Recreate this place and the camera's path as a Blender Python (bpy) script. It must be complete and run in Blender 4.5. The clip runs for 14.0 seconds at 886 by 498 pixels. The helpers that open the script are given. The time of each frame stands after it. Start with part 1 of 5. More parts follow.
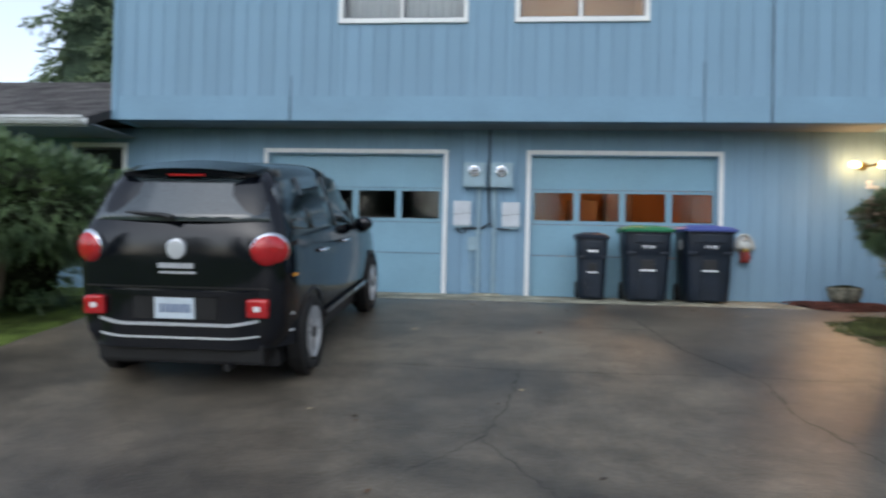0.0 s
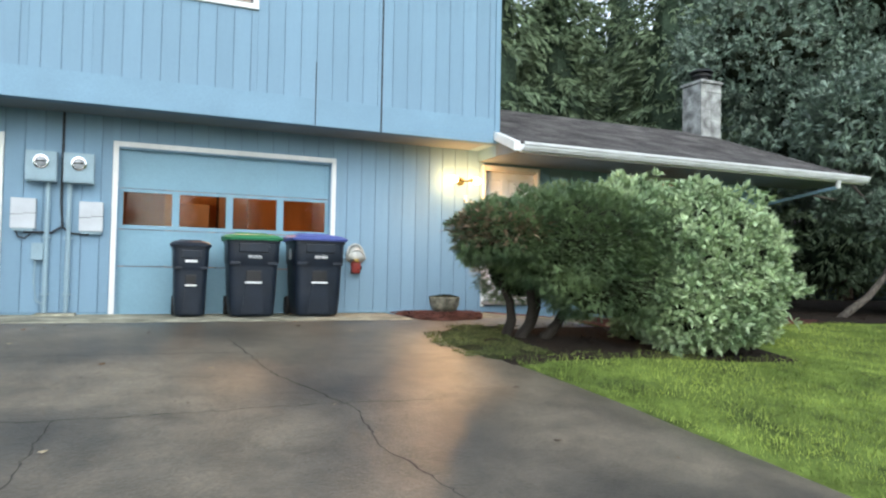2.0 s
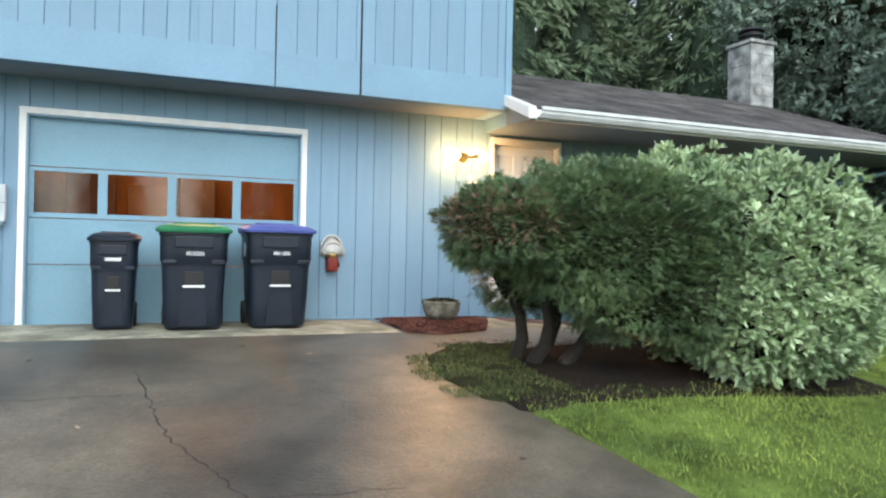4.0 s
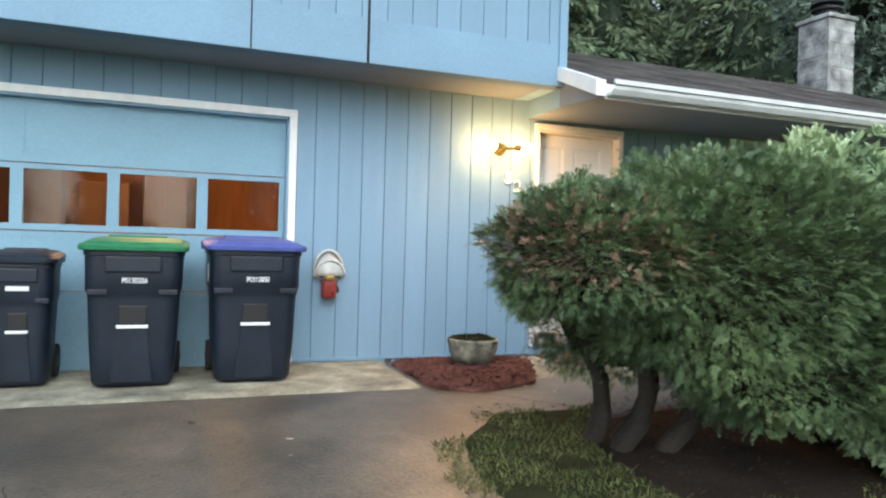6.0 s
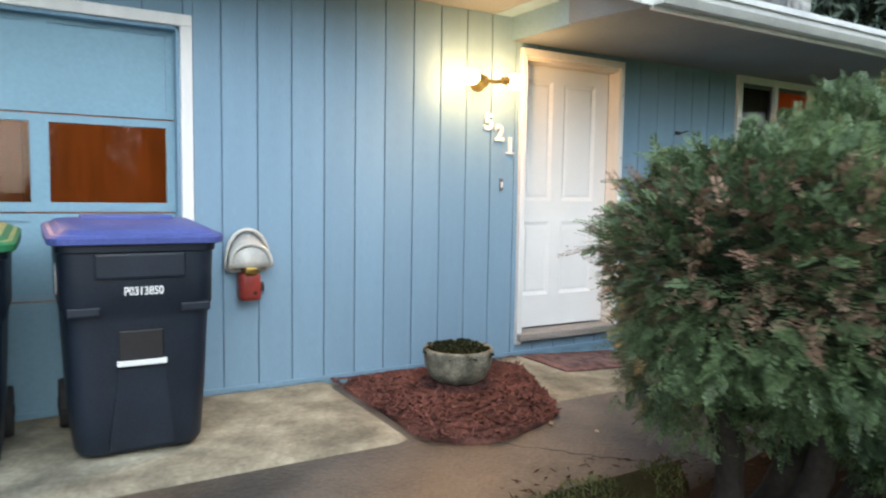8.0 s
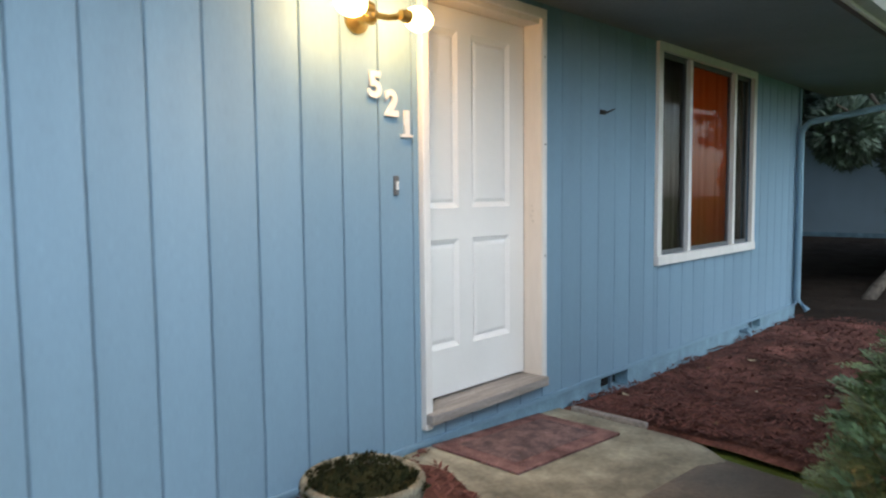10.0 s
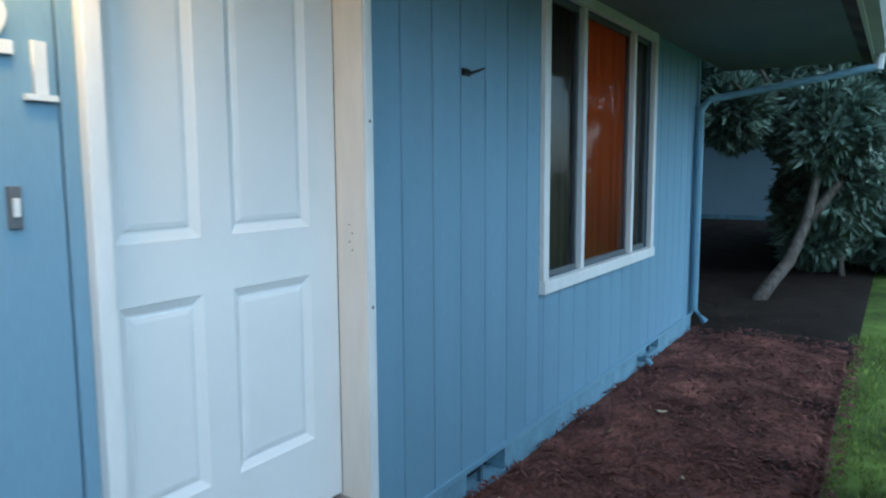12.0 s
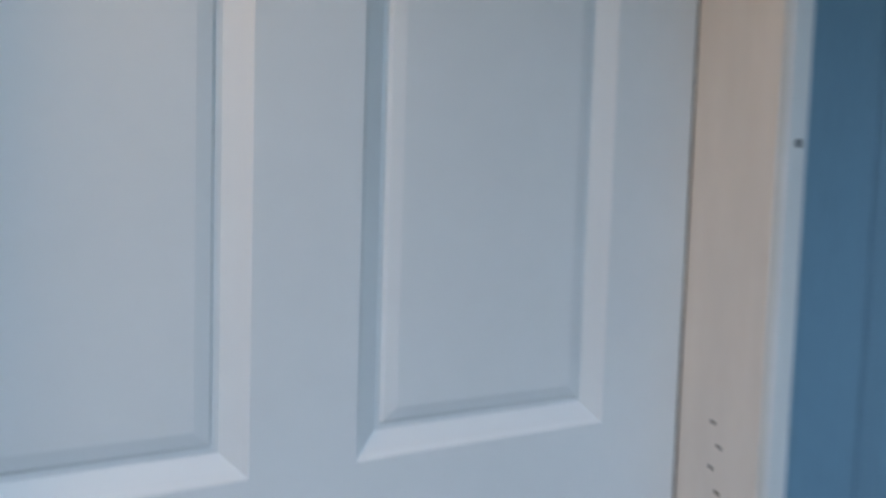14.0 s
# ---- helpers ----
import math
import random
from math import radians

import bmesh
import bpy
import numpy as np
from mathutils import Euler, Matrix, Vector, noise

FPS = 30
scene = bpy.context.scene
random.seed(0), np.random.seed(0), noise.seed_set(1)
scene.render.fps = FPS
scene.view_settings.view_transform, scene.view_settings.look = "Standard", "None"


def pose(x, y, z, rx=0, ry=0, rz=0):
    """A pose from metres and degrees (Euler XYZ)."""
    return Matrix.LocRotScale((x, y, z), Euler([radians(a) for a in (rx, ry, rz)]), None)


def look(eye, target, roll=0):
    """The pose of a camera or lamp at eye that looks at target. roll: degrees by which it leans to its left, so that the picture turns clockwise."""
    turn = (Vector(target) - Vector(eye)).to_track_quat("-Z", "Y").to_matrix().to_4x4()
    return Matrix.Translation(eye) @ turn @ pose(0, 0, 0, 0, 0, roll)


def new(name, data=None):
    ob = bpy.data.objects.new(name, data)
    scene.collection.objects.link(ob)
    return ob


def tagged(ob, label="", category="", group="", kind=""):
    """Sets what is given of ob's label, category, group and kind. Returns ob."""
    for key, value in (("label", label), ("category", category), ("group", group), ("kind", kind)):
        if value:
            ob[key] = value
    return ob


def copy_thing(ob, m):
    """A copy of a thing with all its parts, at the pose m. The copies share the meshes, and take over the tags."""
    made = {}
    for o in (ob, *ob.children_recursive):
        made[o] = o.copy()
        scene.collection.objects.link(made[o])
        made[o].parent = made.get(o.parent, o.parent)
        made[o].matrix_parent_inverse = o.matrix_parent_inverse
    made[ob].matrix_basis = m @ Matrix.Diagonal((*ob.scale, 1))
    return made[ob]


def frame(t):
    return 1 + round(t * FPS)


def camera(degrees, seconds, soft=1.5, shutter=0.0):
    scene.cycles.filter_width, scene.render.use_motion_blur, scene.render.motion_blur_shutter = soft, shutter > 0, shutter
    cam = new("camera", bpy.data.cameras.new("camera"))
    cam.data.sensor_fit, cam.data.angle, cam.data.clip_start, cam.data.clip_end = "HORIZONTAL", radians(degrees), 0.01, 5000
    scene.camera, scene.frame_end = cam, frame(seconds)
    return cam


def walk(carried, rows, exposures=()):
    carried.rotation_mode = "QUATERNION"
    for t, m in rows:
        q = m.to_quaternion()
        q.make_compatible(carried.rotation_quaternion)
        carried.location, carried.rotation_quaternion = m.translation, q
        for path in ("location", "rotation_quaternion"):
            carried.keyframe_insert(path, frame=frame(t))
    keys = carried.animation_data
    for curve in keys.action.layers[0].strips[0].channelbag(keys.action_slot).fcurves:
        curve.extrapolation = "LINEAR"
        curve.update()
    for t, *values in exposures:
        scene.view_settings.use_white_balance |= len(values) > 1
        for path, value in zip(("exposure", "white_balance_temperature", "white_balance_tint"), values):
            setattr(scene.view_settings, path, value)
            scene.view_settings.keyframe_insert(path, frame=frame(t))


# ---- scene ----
cam = camera(64, 14.0, soft=2.2, shutter=0.4)
# seconds, place, yaw, pitch, roll
PATH = [
    (0, -5.511, -10.859, 0.552, 5.22, 0.74, -1.29),
    (0.5, -5.220, -10.829, 0.624, -5.23, 0.31, -0.94),
    (1, -5.113, -10.624, 0.559, -13.62, 1.16, -0.73),
    (1.5, -5.055, -10.329, 0.545, -19.83, 1.89, -0.86),
    (2, -4.904, -9.958, 0.599, -23.17, 2.00, -1.01),
    (2.5, -4.599, -9.465, 0.673, -23.65, 1.56, -1.19),
    (3, -4.437, -9.060, 0.750, -23.50, 0.56, -1.83),
    (3.2, -4.320, -8.941, 0.741, -22.79, 0.61, -2.06),
    (5.3, -3.490, -6.863, 1.015, -20.57, 0.02, -0.65),
    (5.5, -3.473, -6.694, 0.999, -20.86, 0.42, -1.21),
    (6, -3.357, -6.270, 1.058, -21.04, -0.11, -1.58),
    (6.5, -3.393, -5.836, 1.087, -23.08, -0.56, -1.75),
    (7, -3.310, -5.378, 1.137, -24.04, -1.71, -1.53),
    (7.2, -3.276, -5.187, 1.167, -24.77, -2.51, -1.18),
    (9.3, -2.994, -2.902, 1.267, -43.09, -5.13, -0.31),
    (9.5, -2.853, -2.752, 1.256, -44.47, -4.71, 0.40),
    (10, -2.444, -2.428, 1.269, -47.07, -4.45, 0.59),
    (10.5, -2.085, -2.146, 1.334, -50.61, -5.20, 0.53),
    (11, -1.693, -1.933, 1.374, -53.88, -5.83, 0.60),
    (11.5, -1.334, -1.729, 1.394, -57.21, -6.35, 0.08),
    (12, -0.931, -1.572, 1.387, -57.36, -6.48, 0.31),
    (12.5, -0.506, -1.280, 1.367, -55.63, -6.23, -0.11),
    (13, -0.180, -1.019, 1.370, -51.68, -5.77, -0.19),
    (13.5, 0.028, -0.822, 1.466, -41.53, -6.89, -2.13),
    (14, 0.222, -0.566, 1.464, -29.55, -3.59, -1.74),
]
walk(cam, [(t, pose(x, y, z, 90 + pitch, roll, yaw)) for t, x, y, z, yaw, pitch, roll in PATH],
     exposures=[(0, 0.07, 6250, 8), (1, 0.56, 6450, 6), (1.5, 0.78, 6550, 5), (3.2, 0.88, 6600, 4), (5.5, 0.85, 6550, 6), (7, 0.81, 6500, 6), (9.5, 0.47, 6350, 6), (10.5, 0.28, 6150, 4), (11.5, 0.1, 5250, -3), (12, 0.2, 4900, -7), (13, 0.1, 5000, -8), (13.5, -0.05, 5050, -6), (14, -0.35, 5200, 3)])

# ---- light: overcast dusk, warm porch lamp, lit rooms ----
world = bpy.data.worlds.new("dusk")
scene.world = world
world.use_nodes = True
wn = world.node_tree.nodes
sky = wn.new("ShaderNodeTexSky")
sky.sky_type, sky.sun_disc = "NISHITA", False
sky.sun_elevation, sky.sun_rotation = radians(35), radians(190)
sky.air_density, sky.dust_density, sky.ozone_density = 1.0, 1.2, 3.0
wn["Background"].inputs[1].default_value = 0.13
cloud = wn.new("ShaderNodeHueSaturation")  # overcast: paler and brighter than clear sky
cloud.inputs["Saturation"].default_value, cloud.inputs["Value"].default_value = 0.5, 2.0
world.node_tree.links.new(sky.outputs[0], cloud.inputs["Color"])
world.node_tree.links.new(cloud.outputs[0], wn["Background"].inputs[0])
sun = new("sun", bpy.data.lights.new("sun", "SUN"))
sun.data.energy, sun.data.angle, sun.data.color = 0.5, radians(60), (0.86, 0.93, 1.0)
sun.matrix_world = look((-4, -12, 18), (-2, 0, 0))


def lamp(name, kind, place, watts, colour, size=0.05):
    d = bpy.data.lights.new(name, kind)
    d.energy, d.color = watts, colour
    d.shadow_soft_size = size
    o = new(name, d)
    o.location = place
    return o


def flood(name, place, aim, watts, cone):
    """A reflector bulb that throws most of its light one way."""
    o = lamp(name, "SPOT", place, watts, WARM, 0.05)
    o.data.spot_size, o.data.spot_blend = radians(cone), 1.0
    o.matrix_world = look(place, aim)
    return o


WARM = (1.0, 0.5, 0.2)
lamp("porch_bulb_light", "POINT", (-0.56, -0.21, 2.03), 8, WARM, 0.05)
lamp("porch_bulb_light", "POINT", (-0.21, -0.21, 2.05), 8.5, WARM, 0.05)
flood("porch_flood_light", (-0.62, -0.24, 2.02), (-2.6, -2.9, -0.2), 62, 150)
flood("porch_flood_light", (-0.15, -0.24, 2.02), (0.9, -2.0, 0.2), 16, 150)
lamp("garage_light", "POINT", (-3.4, 1.7, 2.3), 62, (1.0, 0.52, 0.22), 0.15)
lamp("living_room_light", "POINT", (3.6, 1.6, 1.7), 15, (1.0, 0.5, 0.2), 0.15)
lamp("bedroom_light", "POINT", (-4.3, 1.2, 4.75), 60, (1.0, 0.72, 0.5), 0.15)


# ---- materials ----
def mat(name, colour, rough=0.6, metal=0.0, vary=0.2, scale=4.0, bump=0.15, fine=60.0, spec=0.4, tint=None, obj=0.0, stretch=None, patch=0.5, isle=0.0):
    m = bpy.data.materials.new(name)
    m.use_nodes = True
    n, link = m.node_tree.nodes, m.node_tree.links.new
    b = n["Principled BSDF"]
    b.inputs["Metallic"].default_value = metal
    b.inputs["Specular IOR Level"].default_value = spec
    co = n.new("ShaderNodeTexCoord")
    mp = n.new("ShaderNodeMapping")
    link(co.outputs["Object"], mp.inputs[0])
    if stretch:
        mp.inputs["Scale"].default_value = stretch
    big, small = n.new("ShaderNodeTexNoise"), n.new("ShaderNodeTexNoise")
    big.inputs["Scale"].default_value, big.inputs["Detail"].default_value = scale, 6
    small.inputs["Scale"].default_value, small.inputs["Detail"].default_value = fine, 4
    link(mp.outputs[0], big.inputs[0])
    link(mp.outputs[0], small.inputs[0])
    ramp = n.new("ShaderNodeValToRGB")
    dark = [c * (1 - vary) for c in colour]
    lite = [min(1, c * (1 + vary)) for c in (tint or colour)]
    e = ramp.color_ramp.elements
    e[0].position, e[1].position = 0.5 - patch * 0.45, 0.5 + patch * 0.45
    e[0].color, e[1].color = (*dark, 1), (*lite, 1)
    link(big.outputs[0], ramp.inputs[0])
    mix = n.new("ShaderNodeMix")
    mix.data_type, mix.blend_type = "RGBA", "OVERLAY"
    mix.inputs[0].default_value = min(0.9, vary * 1.6)
    link(ramp.outputs[0], mix.inputs[6])
    link(small.outputs[0], mix.inputs[7])
    out = mix.outputs[2]
    if obj or isle:
        src = n.new("ShaderNodeObjectInfo" if obj else "ShaderNodeNewGeometry")
        hsv = n.new("ShaderNodeHueSaturation")
        rng = n.new("ShaderNodeMapRange")
        amount = obj or isle
        rng.inputs[3].default_value, rng.inputs[4].default_value = 1 - amount, 1 + amount
        link(src.outputs["Random" if obj else "Random Per Island"], rng.inputs[0])
        link(rng.outputs[0], hsv.inputs["Value"])
        link(out, hsv.inputs["Color"])
        out = hsv.outputs[0]
    link(out, b.inputs["Base Color"])
    rr = n.new("ShaderNodeMapRange")
    rr.inputs[3].default_value, rr.inputs[4].default_value = max(0.02, rough - 0.12), min(1, rough + 0.12)
    link(big.outputs[0], rr.inputs[0])
    link(rr.outputs[0], b.inputs["Roughness"])
    if bump:
        bp = n.new("ShaderNodeBump")
        bp.inputs["Strength"].default_value, bp.inputs["Distance"].default_value = bump, 0.01
        link(small.outputs[0], bp.inputs["Height"])
        link(bp.outputs[0], b.inputs["Normal"])
    return m


def weather(m, scale, low, high, stretch=(1, 1, 1)):
    """Stains of a middling size over a material: its colour is multiplied between low and high."""
    n, link = m.node_tree.nodes, m.node_tree.links.new
    b = n["Principled BSDF"]
    src = b.inputs["Base Color"].links[0].from_socket
    co, mp, tx, rg, mx = n.new("ShaderNodeTexCoord"), n.new("ShaderNodeMapping"), n.new("ShaderNodeTexNoise"), n.new("ShaderNodeMapRange"), n.new("ShaderNodeMix")
    mp.inputs["Scale"].default_value = stretch
    tx.inputs["Scale"].default_value, tx.inputs["Detail"].default_value, tx.inputs["Roughness"].default_value = scale, 9, 0.68
    rg.inputs[1].default_value, rg.inputs[2].default_value, rg.inputs[3].default_value, rg.inputs[4].default_value = 0.34, 0.66, low, high
    mx.data_type, mx.blend_type = "RGBA", "MULTIPLY"
    mx.inputs[0].default_value = 1.0
    link(co.outputs["Object"], mp.inputs[0])
    link(mp.outputs[0], tx.inputs[0])
    link(tx.outputs[0], rg.inputs[0])
    link(src, mx.inputs[6])
    link(rg.outputs[0], mx.inputs[7])
    link(mx.outputs[2], b.inputs["Base Color"])


def glass(name, tint, gloss=1.0):
    m = bpy.data.materials.new(name)
    m.use_nodes = True
    n, link = m.node_tree.nodes, m.node_tree.links.new
    n.remove(n["Principled BSDF"])
    tr, gl, fr, mx = n.new("ShaderNodeBsdfTransparent"), n.new("ShaderNodeBsdfGlossy"), n.new("ShaderNodeLayerWeight"), n.new("ShaderNodeMixShader")
    tr.inputs[0].default_value = (*tint, 1)
    gl.inputs["Roughness"].default_value = 0.02
    fr.inputs[0].default_value = 0.5
    steep, scaled = n.new("ShaderNodeMath"), n.new("ShaderNodeMath")
    steep.operation, scaled.operation = "POWER", "MULTIPLY_ADD"
    steep.inputs[1].default_value, scaled.inputs[1].default_value, scaled.inputs[2].default_value = 5.0, 0.5 * gloss, 0.035 * gloss
    link(fr.outputs["Facing"], steep.inputs[0])
    link(steep.outputs[0], scaled.inputs[0])
    link(scaled.outputs[0], mx.inputs[0])
    link(tr.outputs[0], mx.inputs[1])
    link(gl.outputs[0], mx.inputs[2])
    link(mx.outputs[0], n["Material Output"].inputs[0])
    return m


def glow(name, colour, power):
    m = bpy.data.materials.new(name)
    m.use_nodes = True
    b = m.node_tree.nodes["Principled BSDF"]
    b.inputs["Base Color"].default_value = (*colour, 1)
    b.inputs["Emission Color"].default_value = (*colour, 1)
    b.inputs["Emission Strength"].default_value = power
    return m


SIDING = mat("blue_siding", (0.195, 0.315, 0.42), 0.7, vary=0.09, scale=0.9, fine=38, bump=0.12, obj=0.05, stretch=(6, 6, 0.5))
SMOOTH = mat("blue_paint", (0.19, 0.315, 0.42), 0.65, vary=0.09, scale=1.3, fine=50, bump=0.1)
GDOOR = mat("garage_paint", (0.2, 0.35, 0.44), 0.55, vary=0.07, scale=1.2, fine=45, bump=0.08)
# Slabs behind the boards: the grooves' shade is in the colour, fainter upstairs.
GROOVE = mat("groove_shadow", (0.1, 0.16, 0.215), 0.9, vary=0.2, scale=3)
GROOVE_UP = mat("upper_groove_shadow", (0.125, 0.2, 0.268), 0.9, vary=0.15, scale=3)
FOUND = mat("painted_concrete", (0.2, 0.33, 0.42), 0.85, vary=0.16, scale=5, fine=80, bump=0.5)
WHITE = mat("white_trim", (0.74, 0.75, 0.74), 0.5, vary=0.07, scale=5, fine=40, bump=0.08, stretch=(3, 3, 0.6))
DOORW = mat("white_door", (0.78, 0.8, 0.8), 0.38, vary=0.04, scale=2.5, fine=30, bump=0.03)
JAMB = mat("worn_white_jamb", (0.72, 0.68, 0.62), 0.55, vary=0.05, scale=9, fine=60, bump=0.12, stretch=(3, 3, 0.5))
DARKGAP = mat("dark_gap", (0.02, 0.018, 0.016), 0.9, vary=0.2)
SILLW = mat("weathered_wood", (0.3, 0.28, 0.26), 0.8, vary=0.3, scale=6, fine=60, bump=0.4, stretch=(0.6, 6, 6))
SHINGLE = mat("asphalt_shingle", (0.085, 0.08, 0.08), 0.95, vary=0.3, scale=2.2, fine=140, bump=0.8, spec=0.15, tint=(0.125, 0.117, 0.115), obj=0.1)
GUTTER = mat("white_metal", (0.55, 0.57, 0.57), 0.45, vary=0.14, scale=4, bump=0.05)
# Shade under the eaves is put into this colour, well below the siding's.
SOFFIT = mat("shaded_soffit_board", (0.17, 0.2, 0.225), 0.8, vary=0.12, scale=2, bump=0.15)
ASPHALT = mat("worn_driveway", (0.066, 0.06, 0.051), 0.42, vary=0.4, scale=0.6, fine=48, bump=0.55, spec=0.5, tint=(0.122, 0.1, 0.072), patch=0.4)
APRON = mat("old_concrete", (0.2, 0.188, 0.135), 0.8, vary=0.25, scale=1.7, fine=40, bump=0.4, tint=(0.36, 0.34, 0.255), patch=0.5)
CRACK = mat("crack_fill", (0.05, 0.047, 0.042), 0.95, vary=0.2)
SOIL = mat("dark_soil", (0.022, 0.016, 0.012), 0.95, vary=0.4, scale=3, fine=50, bump=1.0, spec=0.15)
BARK = mat("red_bark_mulch", (0.045, 0.026, 0.02), 0.95, vary=0.45, scale=2.2, fine=55, bump=0.6, spec=0.1, tint=(0.125, 0.056, 0.044), patch=0.4)
LITTER = mat("leaf_litter", (0.045, 0.03, 0.021), 0.9, vary=0.3, isle=0.5, spec=0.15)
CHIP = mat("bark_chips", (0.125, 0.055, 0.046), 0.9, vary=0.3, isle=0.45, spec=0.15)
TURF = mat("turf", (0.07, 0.1, 0.028), 0.95, vary=0.35, scale=1.6, fine=60, bump=0.8, spec=0.1, tint=(0.12, 0.165, 0.035))
BLADE = mat("grass_blades", (0.11, 0.175, 0.036), 0.7, vary=0.35, scale=1.1, bump=0, spec=0.2, tint=(0.25, 0.31, 0.07), isle=0.4)
MOSS = mat("moss", (0.026, 0.03, 0.013), 0.95, vary=0.4, scale=5, fine=80, bump=0.8, spec=0.1)
YEW = mat("yew_needles", (0.056, 0.116, 0.06), 0.45, vary=0.42, scale=2.4, bump=0, spec=0.4, tint=(0.13, 0.185, 0.082), isle=0.4)
BROWN = mat("dry_needles", (0.25, 0.16, 0.11), 0.7, vary=0.3, scale=4, bump=0, isle=0.4)
PIERIS = mat("pale_green_leaves", (0.2, 0.31, 0.155), 0.4, vary=0.25, scale=2.5, bump=0, spec=0.5, tint=(0.38, 0.47, 0.27), isle=0.35)
RHODO = mat("grey_green_leaves", (0.075, 0.125, 0.09), 0.4, vary=0.3, scale=1.0, bump=0, spec=0.5, tint=(0.16, 0.215, 0.165), isle=0.4)
FIR = mat("fir_needles", (0.07, 0.115, 0.068), 0.7, vary=0.35, scale=0.4, bump=0, spec=0.2, tint=(0.13, 0.17, 0.095), isle=0.4)
TRUNK = mat("bark", (0.13, 0.1, 0.078), 0.9, vary=0.35, scale=5, fine=40, bump=1.0, stretch=(3, 3, 0.7))
LIMB = mat("grey_brown_limb", (0.065, 0.052, 0.042), 0.9, vary=0.4, scale=7, fine=40, bump=1.0, tint=(0.11, 0.095, 0.08), stretch=(3, 3, 0.8))
DARKBARK = mat("dark_bark", (0.032, 0.026, 0.021), 0.9, vary=0.35, scale=6, fine=40, bump=1.0)
# Paler than CORE: haze over the shade between boughs is in the colour.
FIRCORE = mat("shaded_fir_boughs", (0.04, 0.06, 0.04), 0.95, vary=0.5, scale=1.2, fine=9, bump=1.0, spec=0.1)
# Near black: the shade deep inside the shrubs is put into the colour.
CORE = mat("inner_foliage_shade", (0.018, 0.022, 0.012), 0.95, vary=0.4, scale=6, spec=0.1)
BLACKPL = mat("black_plastic", (0.008, 0.014, 0.025), 0.45, vary=0.3, scale=5, fine=90, bump=0.12)
GREENPL = mat("green_plastic", (0.02, 0.165, 0.07), 0.58, vary=0.25, scale=5, bump=0.08)
BLUEPL = mat("blue_plastic", (0.07, 0.095, 0.3), 0.52, vary=0.25, scale=5, bump=0.08)
DECAL = mat("white_decal", (0.7, 0.72, 0.72), 0.5, vary=0.08)
METER = mat("meter_box_paint", (0.27, 0.38, 0.44), 0.5, vary=0.1, scale=6, bump=0.05)
GREYBOX = mat("grey_plastic", (0.5, 0.53, 0.56), 0.5, vary=0.08, scale=6, bump=0.04)
CHROME = mat("bright_metal", (0.75, 0.77, 0.8), 0.18, 1.0, vary=0.06, bump=0)
CABLE = mat("black_cable", (0.02, 0.025, 0.03), 0.5, vary=0.2, bump=0)
PAINT = mat("black_car_paint", (0.003, 0.004, 0.007), 0.07, vary=0.1, scale=2, bump=0, spec=0.45)
TRIMBLK = mat("black_trim", (0.012, 0.012, 0.013), 0.5, vary=0.2, bump=0.05)
RUBBER = mat("tyre_rubber", (0.02, 0.02, 0.02), 0.85, vary=0.25, scale=8, bump=0.3)
SATIN = mat("satin_silver", (0.62, 0.64, 0.67), 0.38, 0.5, vary=0.05, bump=0)
RIM = mat("alloy_rim", (0.55, 0.56, 0.57), 0.35, 0.4, vary=0.15, scale=8, bump=0)
REDLENS = mat("red_lens", (0.42, 0.012, 0.016), 0.15, vary=0.15, scale=14, bump=0.05, spec=0.7)
CARGLASS = mat("tinted_car_glass", (0.03, 0.04, 0.045), 0.05, vary=0.3, scale=1.5, bump=0, spec=1.0)
PLATE = mat("number_plate", (0.55, 0.62, 0.68), 0.4, vary=0.1, scale=14, bump=0.02)
RED = mat("red_casing", (0.22, 0.028, 0.022), 0.4, vary=0.2, scale=9, bump=0.06)
CLEARPL = mat("yellowed_clear_plastic", (0.45, 0.46, 0.43), 0.25, vary=0.15, scale=8, bump=0.05, spec=0.6)
BRASS = mat("aged_brass", (0.5, 0.33, 0.1), 0.3, 0.9, vary=0.2, bump=0.03)
STONE = mat("mossy_cast_stone", (0.15, 0.155, 0.115), 0.9, vary=0.35, scale=9, fine=70, bump=0.9, tint=(0.26, 0.25, 0.19))
MATM = mat("faded_doormat", (0.16, 0.085, 0.08), 0.95, vary=0.45, scale=9, fine=90, bump=0.9, tint=(0.22, 0.13, 0.12), spec=0.1)
CHIMNEY = mat("stained_chimney_block", (0.13, 0.13, 0.125), 0.9, vary=0.35, scale=3.4, fine=40, bump=0.6, obj=0.05, tint=(0.36, 0.37, 0.36), patch=0.4)
WOODWALL = mat("warm_wood_panelling", (0.42, 0.2, 0.08), 0.6, vary=0.25, scale=2, fine=30, bump=0.05, stretch=(4, 4, 0.5))
PLASTER = mat("room_plaster", (0.62, 0.55, 0.48), 0.8, vary=0.06)
SIDEDRAPE = mat("brown_side_curtain", (0.1, 0.075, 0.06), 0.9, vary=0.25, scale=8, fine=70, bump=0.2, stretch=(6, 6, 0.5))
CURTAIN = mat("rust_curtain", (0.3, 0.14, 0.065), 0.85, vary=0.2, scale=6, fine=70, bump=0.2, stretch=(5, 5, 0.6))
BLIND = mat("white_blind", (0.6, 0.62, 0.64), 0.7, vary=0.05)
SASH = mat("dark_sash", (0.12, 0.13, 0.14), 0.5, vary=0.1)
PALE = mat("pale_neighbour_siding", (0.3, 0.41, 0.5), 0.7, vary=0.1, scale=0.8, bump=0.15)
PANE = glass("window_glass", (0.82, 0.84, 0.84), 0.55)
weather(ASPHALT, 2.6, 0.62, 1.3)
